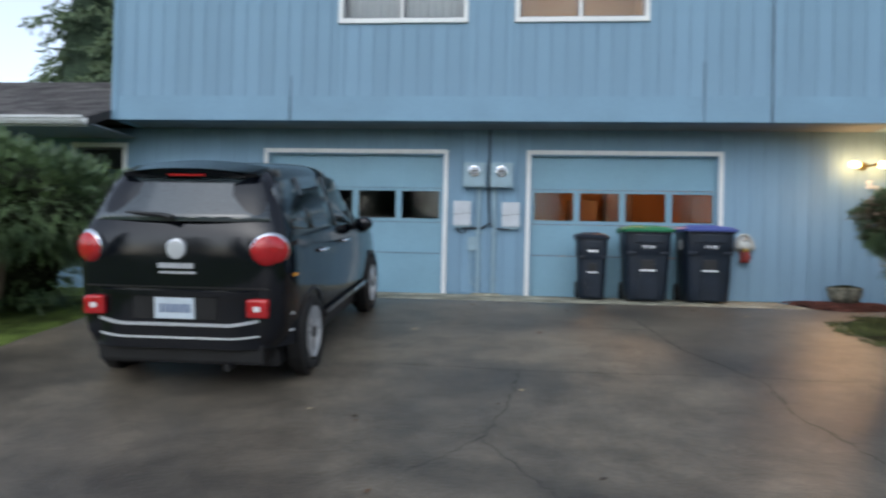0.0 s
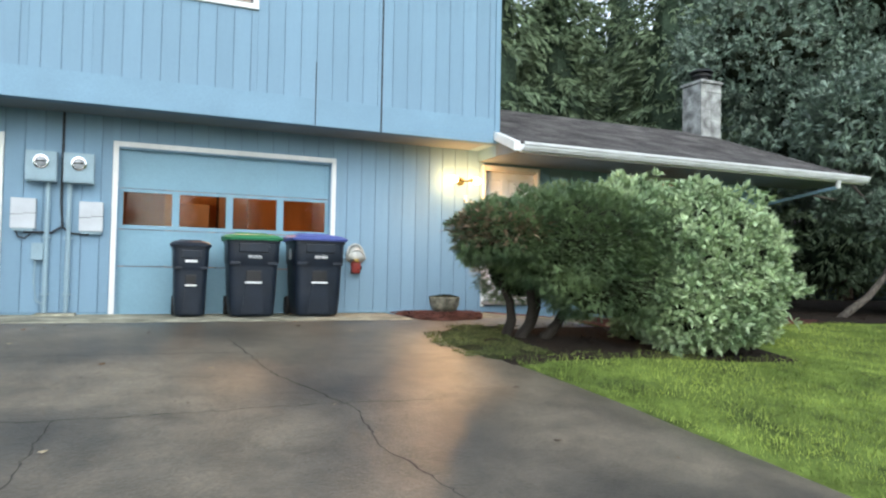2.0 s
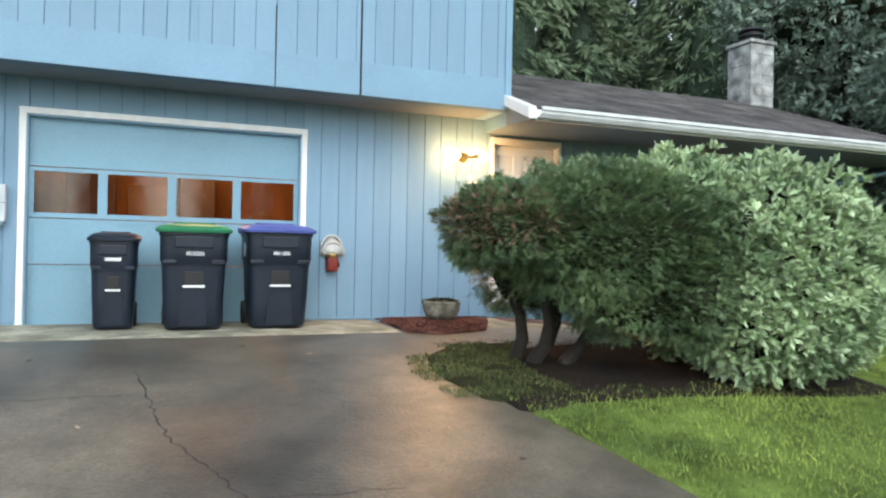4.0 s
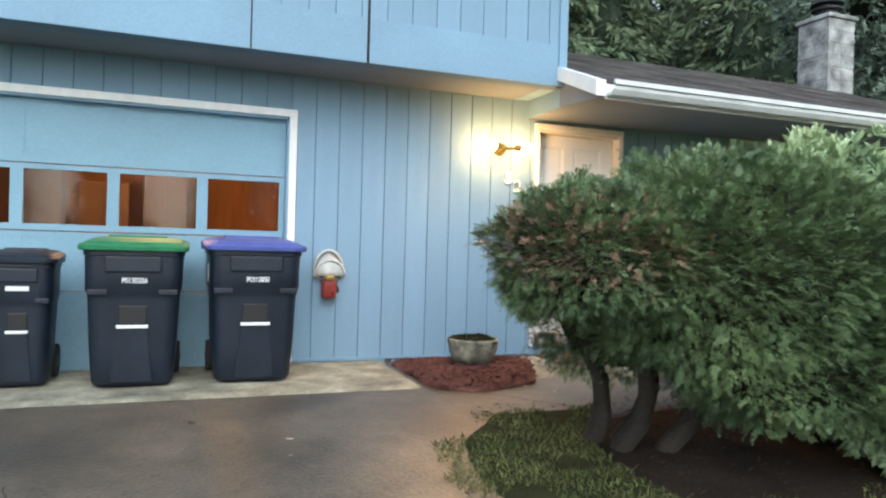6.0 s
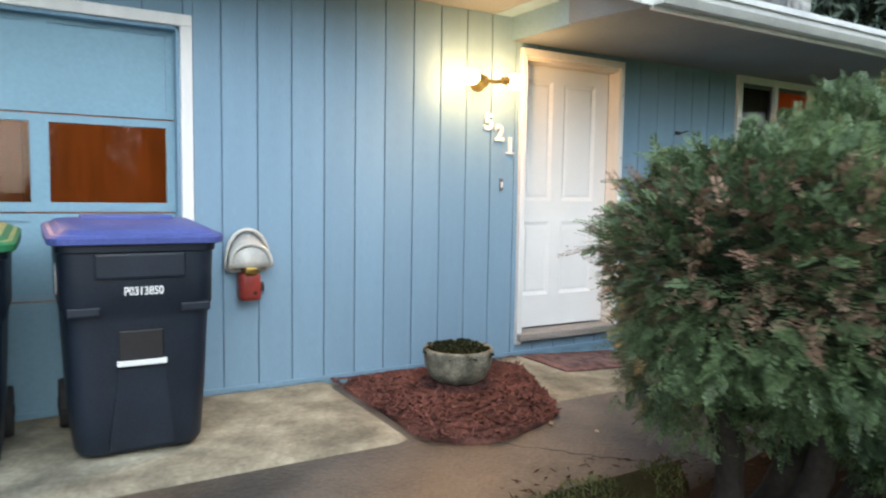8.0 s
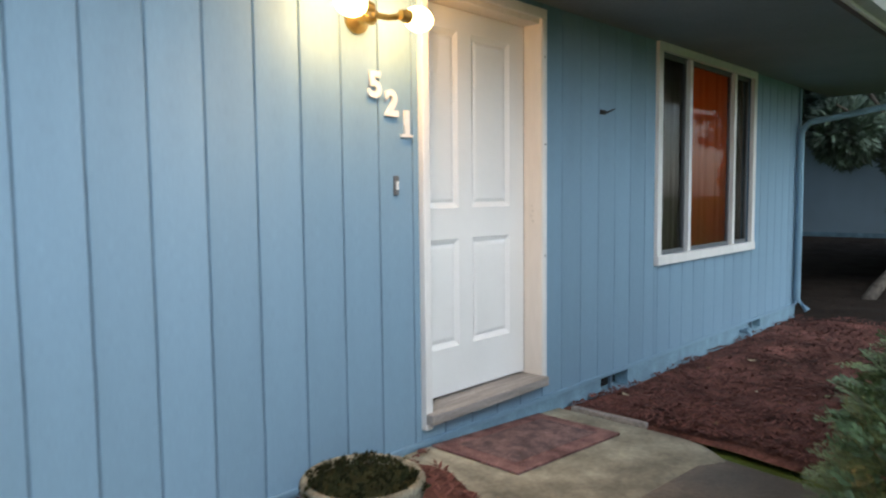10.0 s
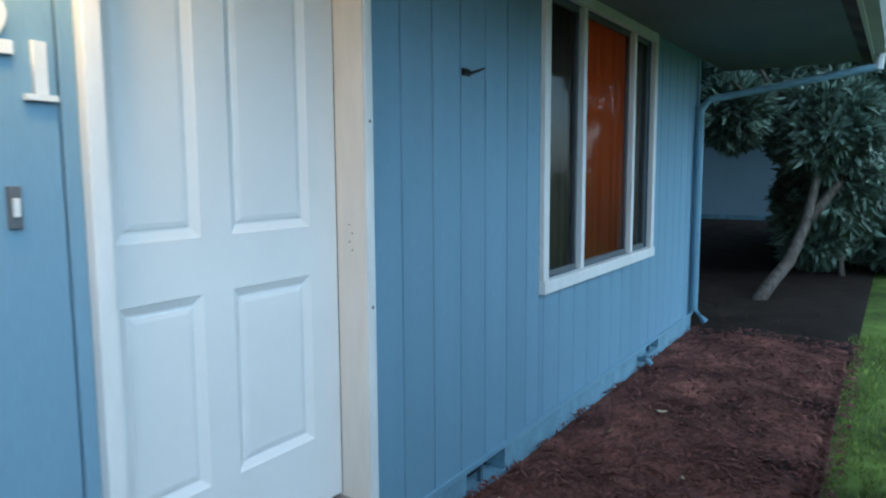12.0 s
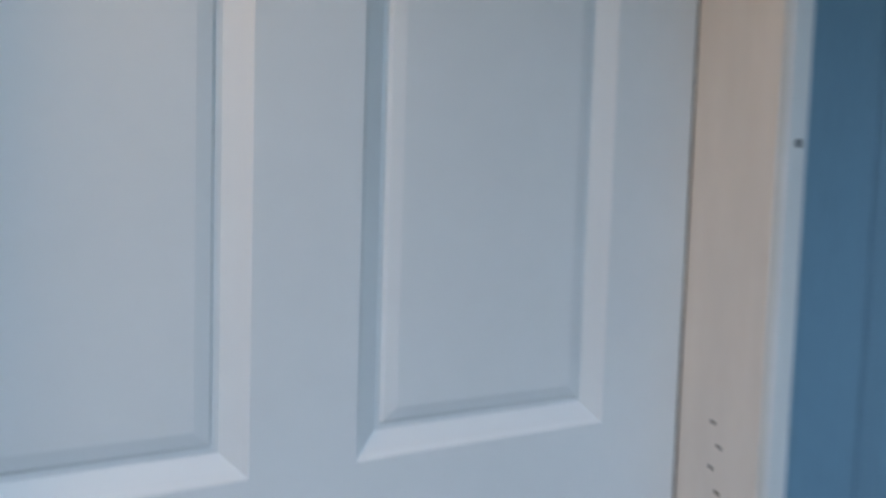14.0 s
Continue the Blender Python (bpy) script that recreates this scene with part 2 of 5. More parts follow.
weather(APRON, 3.4, 0.6, 1.15)
weather(BARK, 3.2, 0.5, 1.75)
weather(LITTER, 5.0, 0.6, 1.3)
weather(FOUND, 4.0, 0.75, 1.1)
weather(SHINGLE, 1.6, 0.7, 1.4)
weather(STONE, 12.0, 0.5, 1.2)
weather(TURF, 3.0, 0.5, 1.4)
BULB = glow("lit_bulb", (1.0, 0.62, 0.22), 14.0)


# ---- mesh helpers ----
def box(bm, x0, x1, y0, y1, z0, z1, bevel=0.0):
    v = [bm.verts.new((x, y, z)) for z in (z0, z1) for y in (y0, y1) for x in (x0, x1)]
    f = [bm.faces.new([v[i] for i in q]) for q in ((0, 2, 3, 1), (4, 5, 7, 6), (0, 1, 5, 4), (2, 6, 7, 3), (0, 4, 6, 2), (1, 3, 7, 5))]
    if bevel:
        edges = {e for q in f for e in q.edges}
        bmesh.ops.bevel(bm, geom=list(edges), offset=bevel, segments=2, affect="EDGES", profile=0.6)
    return bm


def boxes(*rows, bevel=0.0):
    bm = bmesh.new()
    for r in rows:
        box(bm, *r, bevel=bevel)
    return bm


def tube(bm, pts, radius, n=8, r2=None):
    rings = []
    pts = [Vector(p) for p in pts]
    for i, p in enumerate(pts):
        d = (pts[min(i + 1, len(pts) - 1)] - pts[max(i - 1, 0)]).normalized()
        a = d.orthogonal().normalized() if abs(d.z) < 0.99 else Vector((1, 0, 0))
        if abs(d.z) < 0.99:
            a = d.cross(Vector((0, 0, 1))).normalized()
        b = d.cross(a)
        r = radius if r2 is None else radius + (r2 - radius) * i / (len(pts) - 1)
        rings.append([bm.verts.new(p + (a * math.cos(k * math.tau / n) + b * math.sin(k * math.tau / n)) * r) for k in range(n)])
    for s, t in zip(rings, rings[1:]):
        for k in range(n):
            bm.faces.new((s[k], s[(k + 1) % n], t[(k + 1) % n], t[k]))
    bm.faces.new(rings[0][::-1])
    bm.faces.new(rings[-1])
    return bm


def lathe(bm, profile, n=24, centre=(0, 0, 0), axis="z"):
    rings = []
    for r, h in profile:
        ring = []
        for k in range(n):
            a = k * math.tau / n
            p = (r * math.cos(a), r * math.sin(a), h)
            if axis == "y":
                p = (p[0], -h, p[1])
            if axis == "x":
                p = (h, p[0], p[1])
            ring.append(bm.verts.new(Vector(centre) + Vector(p)))
        rings.append(ring)
    for s, t in zip(rings, rings[1:]):
        for k in range(n):
            bm.faces.new((s[k], s[(k + 1) % n], t[(k + 1) % n], t[k]))
    bm.faces.new(rings[0][::-1])
    bm.faces.new(rings[-1])
    return bm


def loft(bm, rings, caps=True, front=True):
    vs = [[bm.verts.new(p) for p in r] for r in rings]
    n = len(vs[0])
    for s, t in zip(vs, vs[1:]):
        for k in range(n):
            bm.faces.new((s[k], s[(k + 1) % n], t[(k + 1) % n], t[k]))
    if caps:
        if front:
            bm.faces.new(vs[0][::-1])
        bm.faces.new(vs[-1])
    return bm


def part(name, bm, material, parent=None, label="", smooth=False):
    bmesh.ops.recalc_face_normals(bm, faces=bm.faces)
    me = bpy.data.meshes.new(name)
    bm.to_mesh(me)
    bm.free()
    me.materials.append(material)
    if smooth:
        me.polygons.foreach_set("use_smooth", [True] * len(me.polygons))
    ob = new(name, me)
    ob.parent = parent
    return tagged(ob, label)


def raw(name, verts, faces, material, parent=None, label="", kind="", smooth=False):
    me = bpy.data.meshes.new(name)
    me.from_pydata(verts, [], faces)
    me.materials.append(material)
    if smooth:
        me.polygons.foreach_set("use_smooth", [True] * len(me.polygons))
    ob = new(name, me)
    ob.parent = parent
    return tagged(ob, label, kind=kind)


def thing(name, label, category, place=(0, 0, 0), turn=(0, 0, 0), group=""):
    e = new(name)
    e.empty_display_size = 0.2
    e.matrix_basis = pose(*place, *turn)
    return tagged(e, label, category, group)


def structure(ob, label, category=""):
    return tagged(ob, label, category, kind="structure")


def holed(x0, x1, z0, z1, y0, y1, holes):
    """A wall slab with rectangular openings right through it."""
    xs = sorted({x0, x1, *(v for h in holes for v in h[:2] if x0 < v < x1)})
    zs = sorted({z0, z1, *(v for h in holes for v in h[2:] if z0 < v < z1)})
    bm = bmesh.new()
    for a, b in zip(xs, xs[1:]):
        run = None
        for c, d in zip(zs, zs[1:]):
            solid = not any(h[0] < (a + b) / 2 < h[1] and h[2] < (c + d) / 2 < h[3] for h in holes)
            if solid:
                run = (run[0], d) if run else (c, d)
            if run and (not solid or d == z1):
                box(bm, a, b, y0, y1, *run)
                run = None
    return bm


SHARED = {}


def piece(name, size, place, material, parent):
    """A bevelled board of a given size; alike boards share one mesh."""
    key = (name, *[round(s, 3) for s in size], material.name)
    if key not in SHARED:
        bm = bmesh.new()
        w, d, h = size
        c = min(0.004, w * 0.2)
        ring = [(-w / 2, d), (-w / 2, c), (-w / 2 + c, 0), (w / 2 - c, 0), (w / 2, c), (w / 2, d)]
        loft(bm, [[(x, y, z) for x, y in ring] for z in (0, h)])
        bmesh.ops.recalc_face_normals(bm, faces=bm.faces)
        me = bpy.data.meshes.new(name)
        bm.to_mesh(me)
        bm.free()
        me.materials.append(material)
        SHARED[key] = me
    ob = new(name, SHARED[key])
    ob.location = place
    ob.parent = parent
    return ob


PITCH = 0.2135


def boards(x0, x1, z0, z1, y, holes, parent, material=None):
    k = math.floor((x0 + 0.258) / PITCH)
    while True:
        a, b = -0.258 + k * PITCH, -0.258 + (k + 1) * PITCH
        k += 1
        if a >= x1:
            return
        cuts = sorted({max(a + 0.003, x0), min(b - 0.003, x1), *(v for h in holes for v in h[:2] if max(a, x0) < v < min(b, x1))})
        for p, q in zip(cuts, cuts[1:]):
            if q - p < 0.012:
                continue
            run = [(z0, z1)]
            for h in holes:
                if h[0] < (p + q) / 2 < h[1]:
                    run = [s for r in run for s in ((r[0], min(r[1], h[2])), (max(r[0], h[3]), r[1])) if s[1] - s[0] > 0.01]
            for lo, hi in run:
                piece("siding_board", (q - p, 0.012, hi - lo), ((p + q) / 2, y, lo), material or SIDING, parent)


# ---- ground ----
def gz(x, y):
    d = -y - 1.7
    s = d if d > 6 else math.log1p(math.exp(d * 3)) / 3
    s = s if s < 10 else 10 + (s - 10) * 0.2 if s < 16 else 11.2
    return -0.13 * s - 0.06 * min(max(x, 0), 2)


def sheet(name, xs, ys, inside, lift, material, label, category, thick=0.0):
    vs, fs, idx = [], [], {}

    def vert(i, j):
        if (i, j) not in idx:
            idx[i, j] = len(vs)
            x, y = xs[i], ys[j]
            vs.append((x, y, gz(x, y) + lift))
        return idx[i, j]
    for i in range(len(xs) - 1):
        for j in range(len(ys) - 1):
            if inside((xs[i] + xs[i + 1]) / 2, (ys[j] + ys[j + 1]) / 2):
                fs.append((vert(i, j), vert(i + 1, j), vert(i + 1, j + 1), vert(i, j + 1)))
    ob = raw(name, vs, fs, material, smooth=True)
    return structure(ob, label, category)


def right_edge(y):
    """The driveway's edge towards the lawn."""
    pts = [(-40, 0.4), (-12, -0.2), (-7.25, -0.84), (-6, -1.02), (-4.6, -1.22), (-3.4, -1.5), (-2.8, -1.62), (-2.5, -1.5), (-2.25, -0.9), (-2.05, 0.3), (-1.75, 1.05), (-1.1, 1.12), (-0.4, 1.24), (1, 1.3)]
    for (a, p), (b, q) in zip(pts, pts[1:]):
        if a <= y <= b:
            return p + (q - p) * (y - a) / (b - a) + 0.03 * noise.noise((y * 2.3, 1.7, 0))
    return 1.3 if y > 0 else 0.4


def strip(name, y0, y1, left, right, lift, material, label, category, step=0.1, cols=24, rough=0.0):
    """A sheet of ground between two edges, with its own thickness at the rim."""
    vs, fs = [], []
    n = int((y1 - y0) / step)
    for j in range(n + 1):
        y = y0 + (y1 - y0) * j / n
        a, b = left(y), right(y)
        for i in range(cols + 1):
            x = a + (b - a) * i / cols
            edge = i in (0, cols) or j in (0, n)
            bump = rough * (noise.noise((x * 1.9, y * 2.3, 3)) + 0.5 * noise.noise((x * 6, y * 6, 8)) + 0.35 * noise.noise((x * 17, y * 17, 1)))
            fade = min(1.0, 12 * min(i, cols - i) / cols, 5 * min(j, n - j) / n) if rough else 1.0
            vs.append((x, y, gz(x, y) + bump * fade + (lift * fade if not edge else lift * fade - (0.015 if rough else 0.03))))
    for j in range(n):
        for i in range(cols):
            q = j * (cols + 1) + i
            fs.append((q, q + 1, q + cols + 2, q + cols + 1))
    return structure(raw(name, vs, fs, material, smooth=True), label, category)


def moss_edge(y):
    """The ragged outer edge of the moss beside the yew."""
    return -1.9 + 0.45 * (y + 2.8) ** 2 * (1.6 if y > -2.8 else 0.6) + 0.1 * noise.noise((y * 3.1, 4, 0)) + 0.05 * noise.noise((y * 11, 4, 0))


far = [-400, -150, -60, -35, -24] + [x * 0.75 for x in range(-24, 25)] + [24, 35, 60, 150, 400]
structure(sheet("ground", far, far, lambda x, y: True, -0.05, TURF, "mossy green grass and bare earth round the house", "ground"), "mossy green grass and bare earth round the house")
strip("driveway", -34, 0.05, lambda y: -10.35 - 0.1 * noise.noise((y, 0, 4)), right_edge, 0.0, ASPHALT, "damp dark worn driveway sloping up to the garages", "driveway", 0.2, 40)
strip("pavement", -1.27, 0.06, lambda y: -10.2, lambda y: -1.46 if y > -1.2 else -1.5, 0.012, APRON, "stained pale concrete apron along the garage doors", "concrete apron", 0.08, 60)
strip("pavement", -1.09, 0.06, lambda y: -0.2 + 0.5 * min(0.0, y + 0.05), lambda y: 1.27 - 0.2 * min(1.0, max(0.0, -y - 0.75) * 3) ** 2, 0.008, APRON, "pale concrete walk in front of the entry door", "concrete walk", 0.06, 20)
lawn = strip("ground", -34, -1.26, lambda y: right_edge(y) - 0.02 if y < -3.3 else 2.3 if y > -2.2 else -1.35 + (y + 3.3) * 3.3, lambda y: 26, -0.012, TURF, "bright green lawn beside the driveway", "lawn", 0.2, 60)
strip("ground", -3.75, -1.7, lambda y: right_edge(y) - 0.05 if y > -3.2 else -1.5, lambda y: 2.6, 0.004, SOIL, "dark bare soil under the shrubs", "soil", 0.1, 40)
strip("ground", -1.85, 0.03, lambda y: 1.24 - 0.15 * max(0.0, -y - 1.0), lambda y: 5.75 + 0.5 * noise.noise((y * 2.7, 0.5, 0)) if y > -1.32 else 2.7 + (y + 1.32) * 2.2 + 0.2 * noise.noise((y * 7, 2, 0)), 0.03, BARK, "reddish bark mulch bed along the wall", "mulch bed", 0.045, 200, 0.035)
strip("ground", -3.55, -1.95, lambda y: moss_edge(y) + 0.1, lambda y: moss_edge(y) + 1.0, 0.01, MOSS, "thin moss and grass at the driveway edge", "moss", 0.04, 30)
mound = bmesh.new()
MC = (-0.98, -0.72)


def bed_edge(a):
    """How far the little mulch bed reaches from its middle: square at the apron, slanted along the walk."""
    c, d = math.cos(a), math.sin(a)
    r = 5.0
    for nx, ny, far in ((-1, 0, 0.53), (0, 1, 0.71), (0.9, -0.43, 0.6), (0.3, -0.95, 0.66), (-0.45, -0.89, 0.78)):
        k = c * nx + d * ny
        if k > 0.05:
            r = min(r, far / k)
    return r * (0.97 + 0.03 * noise.noise((c * 4, d * 4, 2)))


ring = []
for k in range(56):
    a = k * math.tau / 56
    r = sum(bed_edge(a + q * 0.09) for q in (-2, -1, 0, 1, 2)) / 5
    ring.append((MC[0] + r * math.cos(a), MC[1] + r * math.sin(a)))
loft(mound, [[(x, min(y, 0.0), z) for x, y in [(MC[0] + (x - MC[0]) * s, MC[1] + (y - MC[1]) * s) for x, y in ring]] for s, z in ((1, -0.02), (0.97, 0.015), (0.8, 0.035), (0.4, 0.05), (0.05, 0.05))])
structure(part("ground", mound, BARK, smooth=True), "small bed of red bark mulch beside the wall", "mulch bed")


def chips(name, n, zone, label, material=CHIP, category="bark chips"):
    rng = random.Random(5)
    vs, fs = [], []
    while len(fs) < n:
        x, y, z = zone(rng)
        a, l, w = rng.uniform(0, math.tau), rng.uniform(0.01, 0.036), rng.uniform(0.004, 0.011)
        t = rng.uniform(-0.5, 0.5)
        dx, dy = Vector((math.cos(a), math.sin(a), t)) * l, Vector((-math.sin(a), math.cos(a), rng.uniform(-0.4, 0.4))) * w
        k = len(vs)
        p = Vector((x, y, z + 0.004))
        vs += [p - dx, p + dy, p + dx, p - dy]
        fs.append((k, k + 1, k + 2, k + 3))
    return tagged(raw(name, vs, fs, material, kind="stuff"), label, category, kind="stuff")


def bed_small(rng):
    a, r = rng.uniform(0, math.tau), math.sqrt(rng.random())
    e = bed_edge(a) * 1.0 * r
    x, y = MC[0] + e * math.cos(a), MC[1] + e * math.sin(a)
    return x, min(y, -0.03), 0.054 - 0.04 * r ** 5


def bed_long(rng):
    x, y = 1.27 + 4.6 * rng.random() ** 1.3, rng.uniform(-1.42, -0.02)
    return x, y, gz(x, y) + 0.034 + 0.035 * (noise.noise((x * 1.9, y * 2.3, 3)) + 0.5 * noise.noise((x * 6, y * 6, 8)) + 0.35 * noise.noise((x * 17, y * 17, 1)))


strip("ground", -1.35, 9.0, lambda y: 5.8 if y > 0.0 else 5.3, lambda y: 20.9, 0.02, SOIL, "dark bare soil under the tall rhododendrons", "soil", 0.1, 120, 0.045)
chips("bark_mulch", 4200, bed_small, "loose red bark chips round the planter")
def under_yew(rng):
    x, y = rng.uniform(-1.5, 2.3), rng.uniform(-3.7, -1.8)
    return x, y, gz(x, y) + 0.012


chips("leaf_litter", 1500, under_yew, "brown fallen needles and leaf litter under the shrubs", LITTER, "leaf litter")
def under_tree(rng):
    x, y = rng.uniform(5.6, 9.5), rng.uniform(-1.25, 1.4)
    return x, y, gz(x, y) + 0.03


chips("leaf_litter", 700, under_tree, "scattered dead leaves on the dark soil under the rhododendron", LITTER, "leaf litter")
chips("bark_mulch", 9000, bed_long, "loose red bark chips along the foundation")

# grass blades on the near lawn
gr = np.random.default_rng(3)
N = 85000
gx = gr.uniform(-1.6, 6.5, N)
gy = gr.uniform(-10.5, -1.2, N)
keep = np.array([(x > right_edge(y) - 0.03 + 0.12 * abs(noise.noise((x * 3, y * 3, 0)))) and (y < -3.45 + 0.25 * noise.noise((x * 2, y, 2)) or x > 2.75 + 0.3 * noise.noise((y * 3, 0, 1))) and (y < -1.33 + 0.12 * noise.noise((x * 2.2, 0, 7)) or x > 12) for x, y in zip(gx, gy)])
gx, gy = gx[keep], gy[keep]
gh = gr.uniform(0.02, 0.055, len(gx))
ga = gr.uniform(0, math.tau, len(gx))
base = np.stack([gx, gy, np.array([gz(x, y) for x, y in zip(gx, gy)]) - 0.014], 1)
side = np.stack([np.cos(ga), np.sin(ga), ga * 0], 1) * 0.004
lean = np.stack([gr.normal(0, 0.4, len(gx)) * gh, gr.normal(0, 0.4, len(gx)) * gh, gh], 1)
verts = np.stack([base - side, base + side, base + lean], 1).reshape(-1, 3)
tagged(raw("grass", verts.tolist(), np.arange(len(verts)).reshape(-1, 3).tolist(), BLADE), "short bright green lawn grass", "grass", kind="stuff")

N = 9000
mx, my = gr.uniform(-2.2, -0.5, N), gr.uniform(-3.5, -1.95, N)
keep = np.array([moss_edge(y) - 0.08 < x < moss_edge(y) + 0.95 and noise.noise((x * 3, y * 3, 5)) > 0.5 * (moss_edge(y) + 0.25 - x) - 0.15 for x, y in zip(mx, my)])
mx, my = mx[keep], my[keep]
ga, gh = gr.uniform(0, math.tau, len(mx)), gr.uniform(0.012, 0.04, len(mx))
base = np.stack([mx, my, np.array([gz(x, y) for x, y in zip(mx, my)]) + 0.008], 1)
side = np.stack([np.cos(ga), np.sin(ga), ga * 0], 1) * 0.005
lean = np.stack([gr.normal(0, 0.6, len(mx)) * gh, gr.normal(0, 0.6, len(mx)) * gh, gh], 1)
verts = np.stack([base - side, base + side, base + lean], 1).reshape(-1, 3)
DULL = mat("dull_grass", (0.07, 0.09, 0.03), 0.8, vary=0.3, scale=3, bump=0, spec=0.15, tint=(0.12, 0.13, 0.05), isle=0.4)
tagged(raw("grass", verts.tolist(), np.arange(len(verts)).reshape(-1, 3).tolist(), DULL), "thin dull grass and moss at the driveway edge", "grass", kind="stuff")

# ---- house: lower front wall ----
G1, G2 = (-9.3, -6.52, -0.05, 2.16), (-5.19, -2.41, -0.05, 2.16)
DOOR, WIN, WINL = (0.04, 0.99, 0.12, 2.27), (2.53, 4.38, 0.79, 2.3), (-12.5, -11.7, 1.45, 2.22)
HOLES = [G1, G2, DOOR, WIN, WINL]
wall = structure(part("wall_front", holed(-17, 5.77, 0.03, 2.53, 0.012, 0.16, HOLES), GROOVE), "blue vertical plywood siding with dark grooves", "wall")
FRAMED = [(-9.37, -6.45, -0.05, 2.2), (-5.26, -2.34, -0.05, 2.2), (-0.002, 1.032, 0.1, 2.32), (2.46, 4.46, 0.72, 2.38), (-12.56, -11.64, 1.39, 2.28)]
boards(-17, 5.77, 0.035, 2.53, 0.0, FRAMED, wall)
found = structure(part("wall_foundation", holed(-17, 5.79, -0.4, 0.03, -0.004, 0.2, [(-9.3, -6.52, -0.03, 0.1), (-5.19, -2.41, -0.03, 0.1), (1.7, 2.07, -0.095, 0.02), (4.4, 4.73, -0.06, 0.02)]), FOUND), "painted concrete foundation strip with vents", "foundation")
part("ledge", boxes((-2.34, 5.79, -0.014, 0.0, 0.022, 0.045)), SMOOTH, found)
structure(part("wall_east", boxes((5.65, 5.77, 0.16, 5.5, -0.4, 2.55)), SIDING), "blue side wall of the single-storey wing", "wall")
for x0, x1, z0, z1 in ((1.7, 2.07, -0.095, 0.02), (4.4, 4.73, -0.06, 0.02)):
    v = thing("foundation_vent", "dark screened vent set in the foundation", "vent", ((x0 + x1) / 2, 0.05, z0))
    w = (x1 - x0) / 2
    part("backing", boxes((-w, w, 0.05, 0.07, 0, z1 - z0)), DARKGAP, v)
    part("bar", boxes((-0.012, 0.012, -0.03, -0.01, 0, z1 - z0)), GROOVE, v)
part("corner_trim", boxes((5.745, 5.795, -0.022, 0.03, 0.03, 2.35), bevel=0.004), SMOOTH, wall)

# ---- upper storey ----
XL, XR, ZB, ZT, YU = -11.49, -0.09, 2.53, 5.6, -0.7
W1, W2 = (-7.98, -6.22, 4.02, 5.1), (-5.41, -3.66, 4.02, 5.1)
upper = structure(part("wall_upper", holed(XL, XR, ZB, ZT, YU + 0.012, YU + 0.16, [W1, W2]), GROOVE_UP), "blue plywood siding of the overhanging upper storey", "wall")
boards(XL, XR, ZB + 0.36, ZT, YU, [(-8.05, -6.15, 3.95, 5.2), (-5.49, -3.59, 3.95, 5.2)], upper)
for a, b in ((XL, -8.76), (-8.745, -1.915), (-1.9, XR)):
    part("belt_board", boxes((a + 0.003, b - 0.003, YU - 0.004, YU + 0.013, ZB, ZB + 0.362), bevel=0.003), SMOOTH, upper)
part("seam", boxes((-1.918, -1.897, YU - 0.006, YU, ZB + 0.0, ZT)), DARKGAP, upper)
for x, h in ((-2.83, 0.85), (-8.75, 0.65)):
    part("crack", boxes((x, x + 0.012, YU - 0.006, YU, ZB, ZB + h)), DARKGAP, upper)
part("corner_board", boxes((XR - 0.07, XR + 0.012, YU - 0.02, YU + 0.07, ZB, ZT), bevel=0.004), SMOOTH, upper)
part("corner_board", boxes((XL - 0.012, XL + 0.07, YU - 0.02, YU + 0.07, ZB, ZT), bevel=0.004), SMOOTH, upper)
structure(part("wall_upper_east", boxes((XR - 0.15, XR, YU + 0.16, 7, ZB, ZT)), SIDING), "blue side wall of the upper storey", "wall")
structure(part("wall_upper_west", boxes((XL, XL + 0.15, YU + 0.16, 7, ZB, ZT)), SIDING), "blue side wall of the upper storey", "wall")
structure(part("wall_back", boxes((-17, 5.77, 5.5, 5.6, -0.4, ZB), (XL, XR, 7, 7.1, 0, ZT)), SIDING), "plain back wall of the house", "wall")
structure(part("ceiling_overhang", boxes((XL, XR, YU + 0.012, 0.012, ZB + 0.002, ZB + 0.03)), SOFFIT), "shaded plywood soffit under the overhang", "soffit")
# The darkness of the unlit rooms is put into the ceiling's colour.
structure(part("ceiling_lower", boxes((-17, -5.85, 0.16, 5.5, 2.54, 2.6)), DARKGAP), "ceiling coloured dark for the unlit rooms", "ceiling")
structure(part("ceiling_lower_east", boxes((-5.85, 5.77, 0.16, 5.5, 2.54, 2.6)), WOODWALL), "warm wood ceiling of the lit rooms", "ceiling")
structure(part("floor_upper", boxes((XL + 0.15, XR - 0.15, YU + 0.16, 7, 2.62, 2.7)), PLASTER), "upper storey floor", "floor")
roof_up = bmesh.new()
loft(roof_up, [[(x, YU - 0.5, ZT + 0.0), (x, 3.2, ZT + 1.5), (x, 7.5, ZT), (x, 7.5, ZT - 0.15), (x, 3.2, ZT + 1.3), (x, YU - 0.5, ZT - 0.15)] for x in (XL - 0.4, XR + 0.4)])
structure(part("roof_upper", roof_up, SHINGLE), "dark shingled roof of the upper storey", "roof")
structure(part("floor", boxes((-17, 5.7, 0.2, 5.5, -0.3, -0.02)), PLASTER), "indoor floor", "floor")


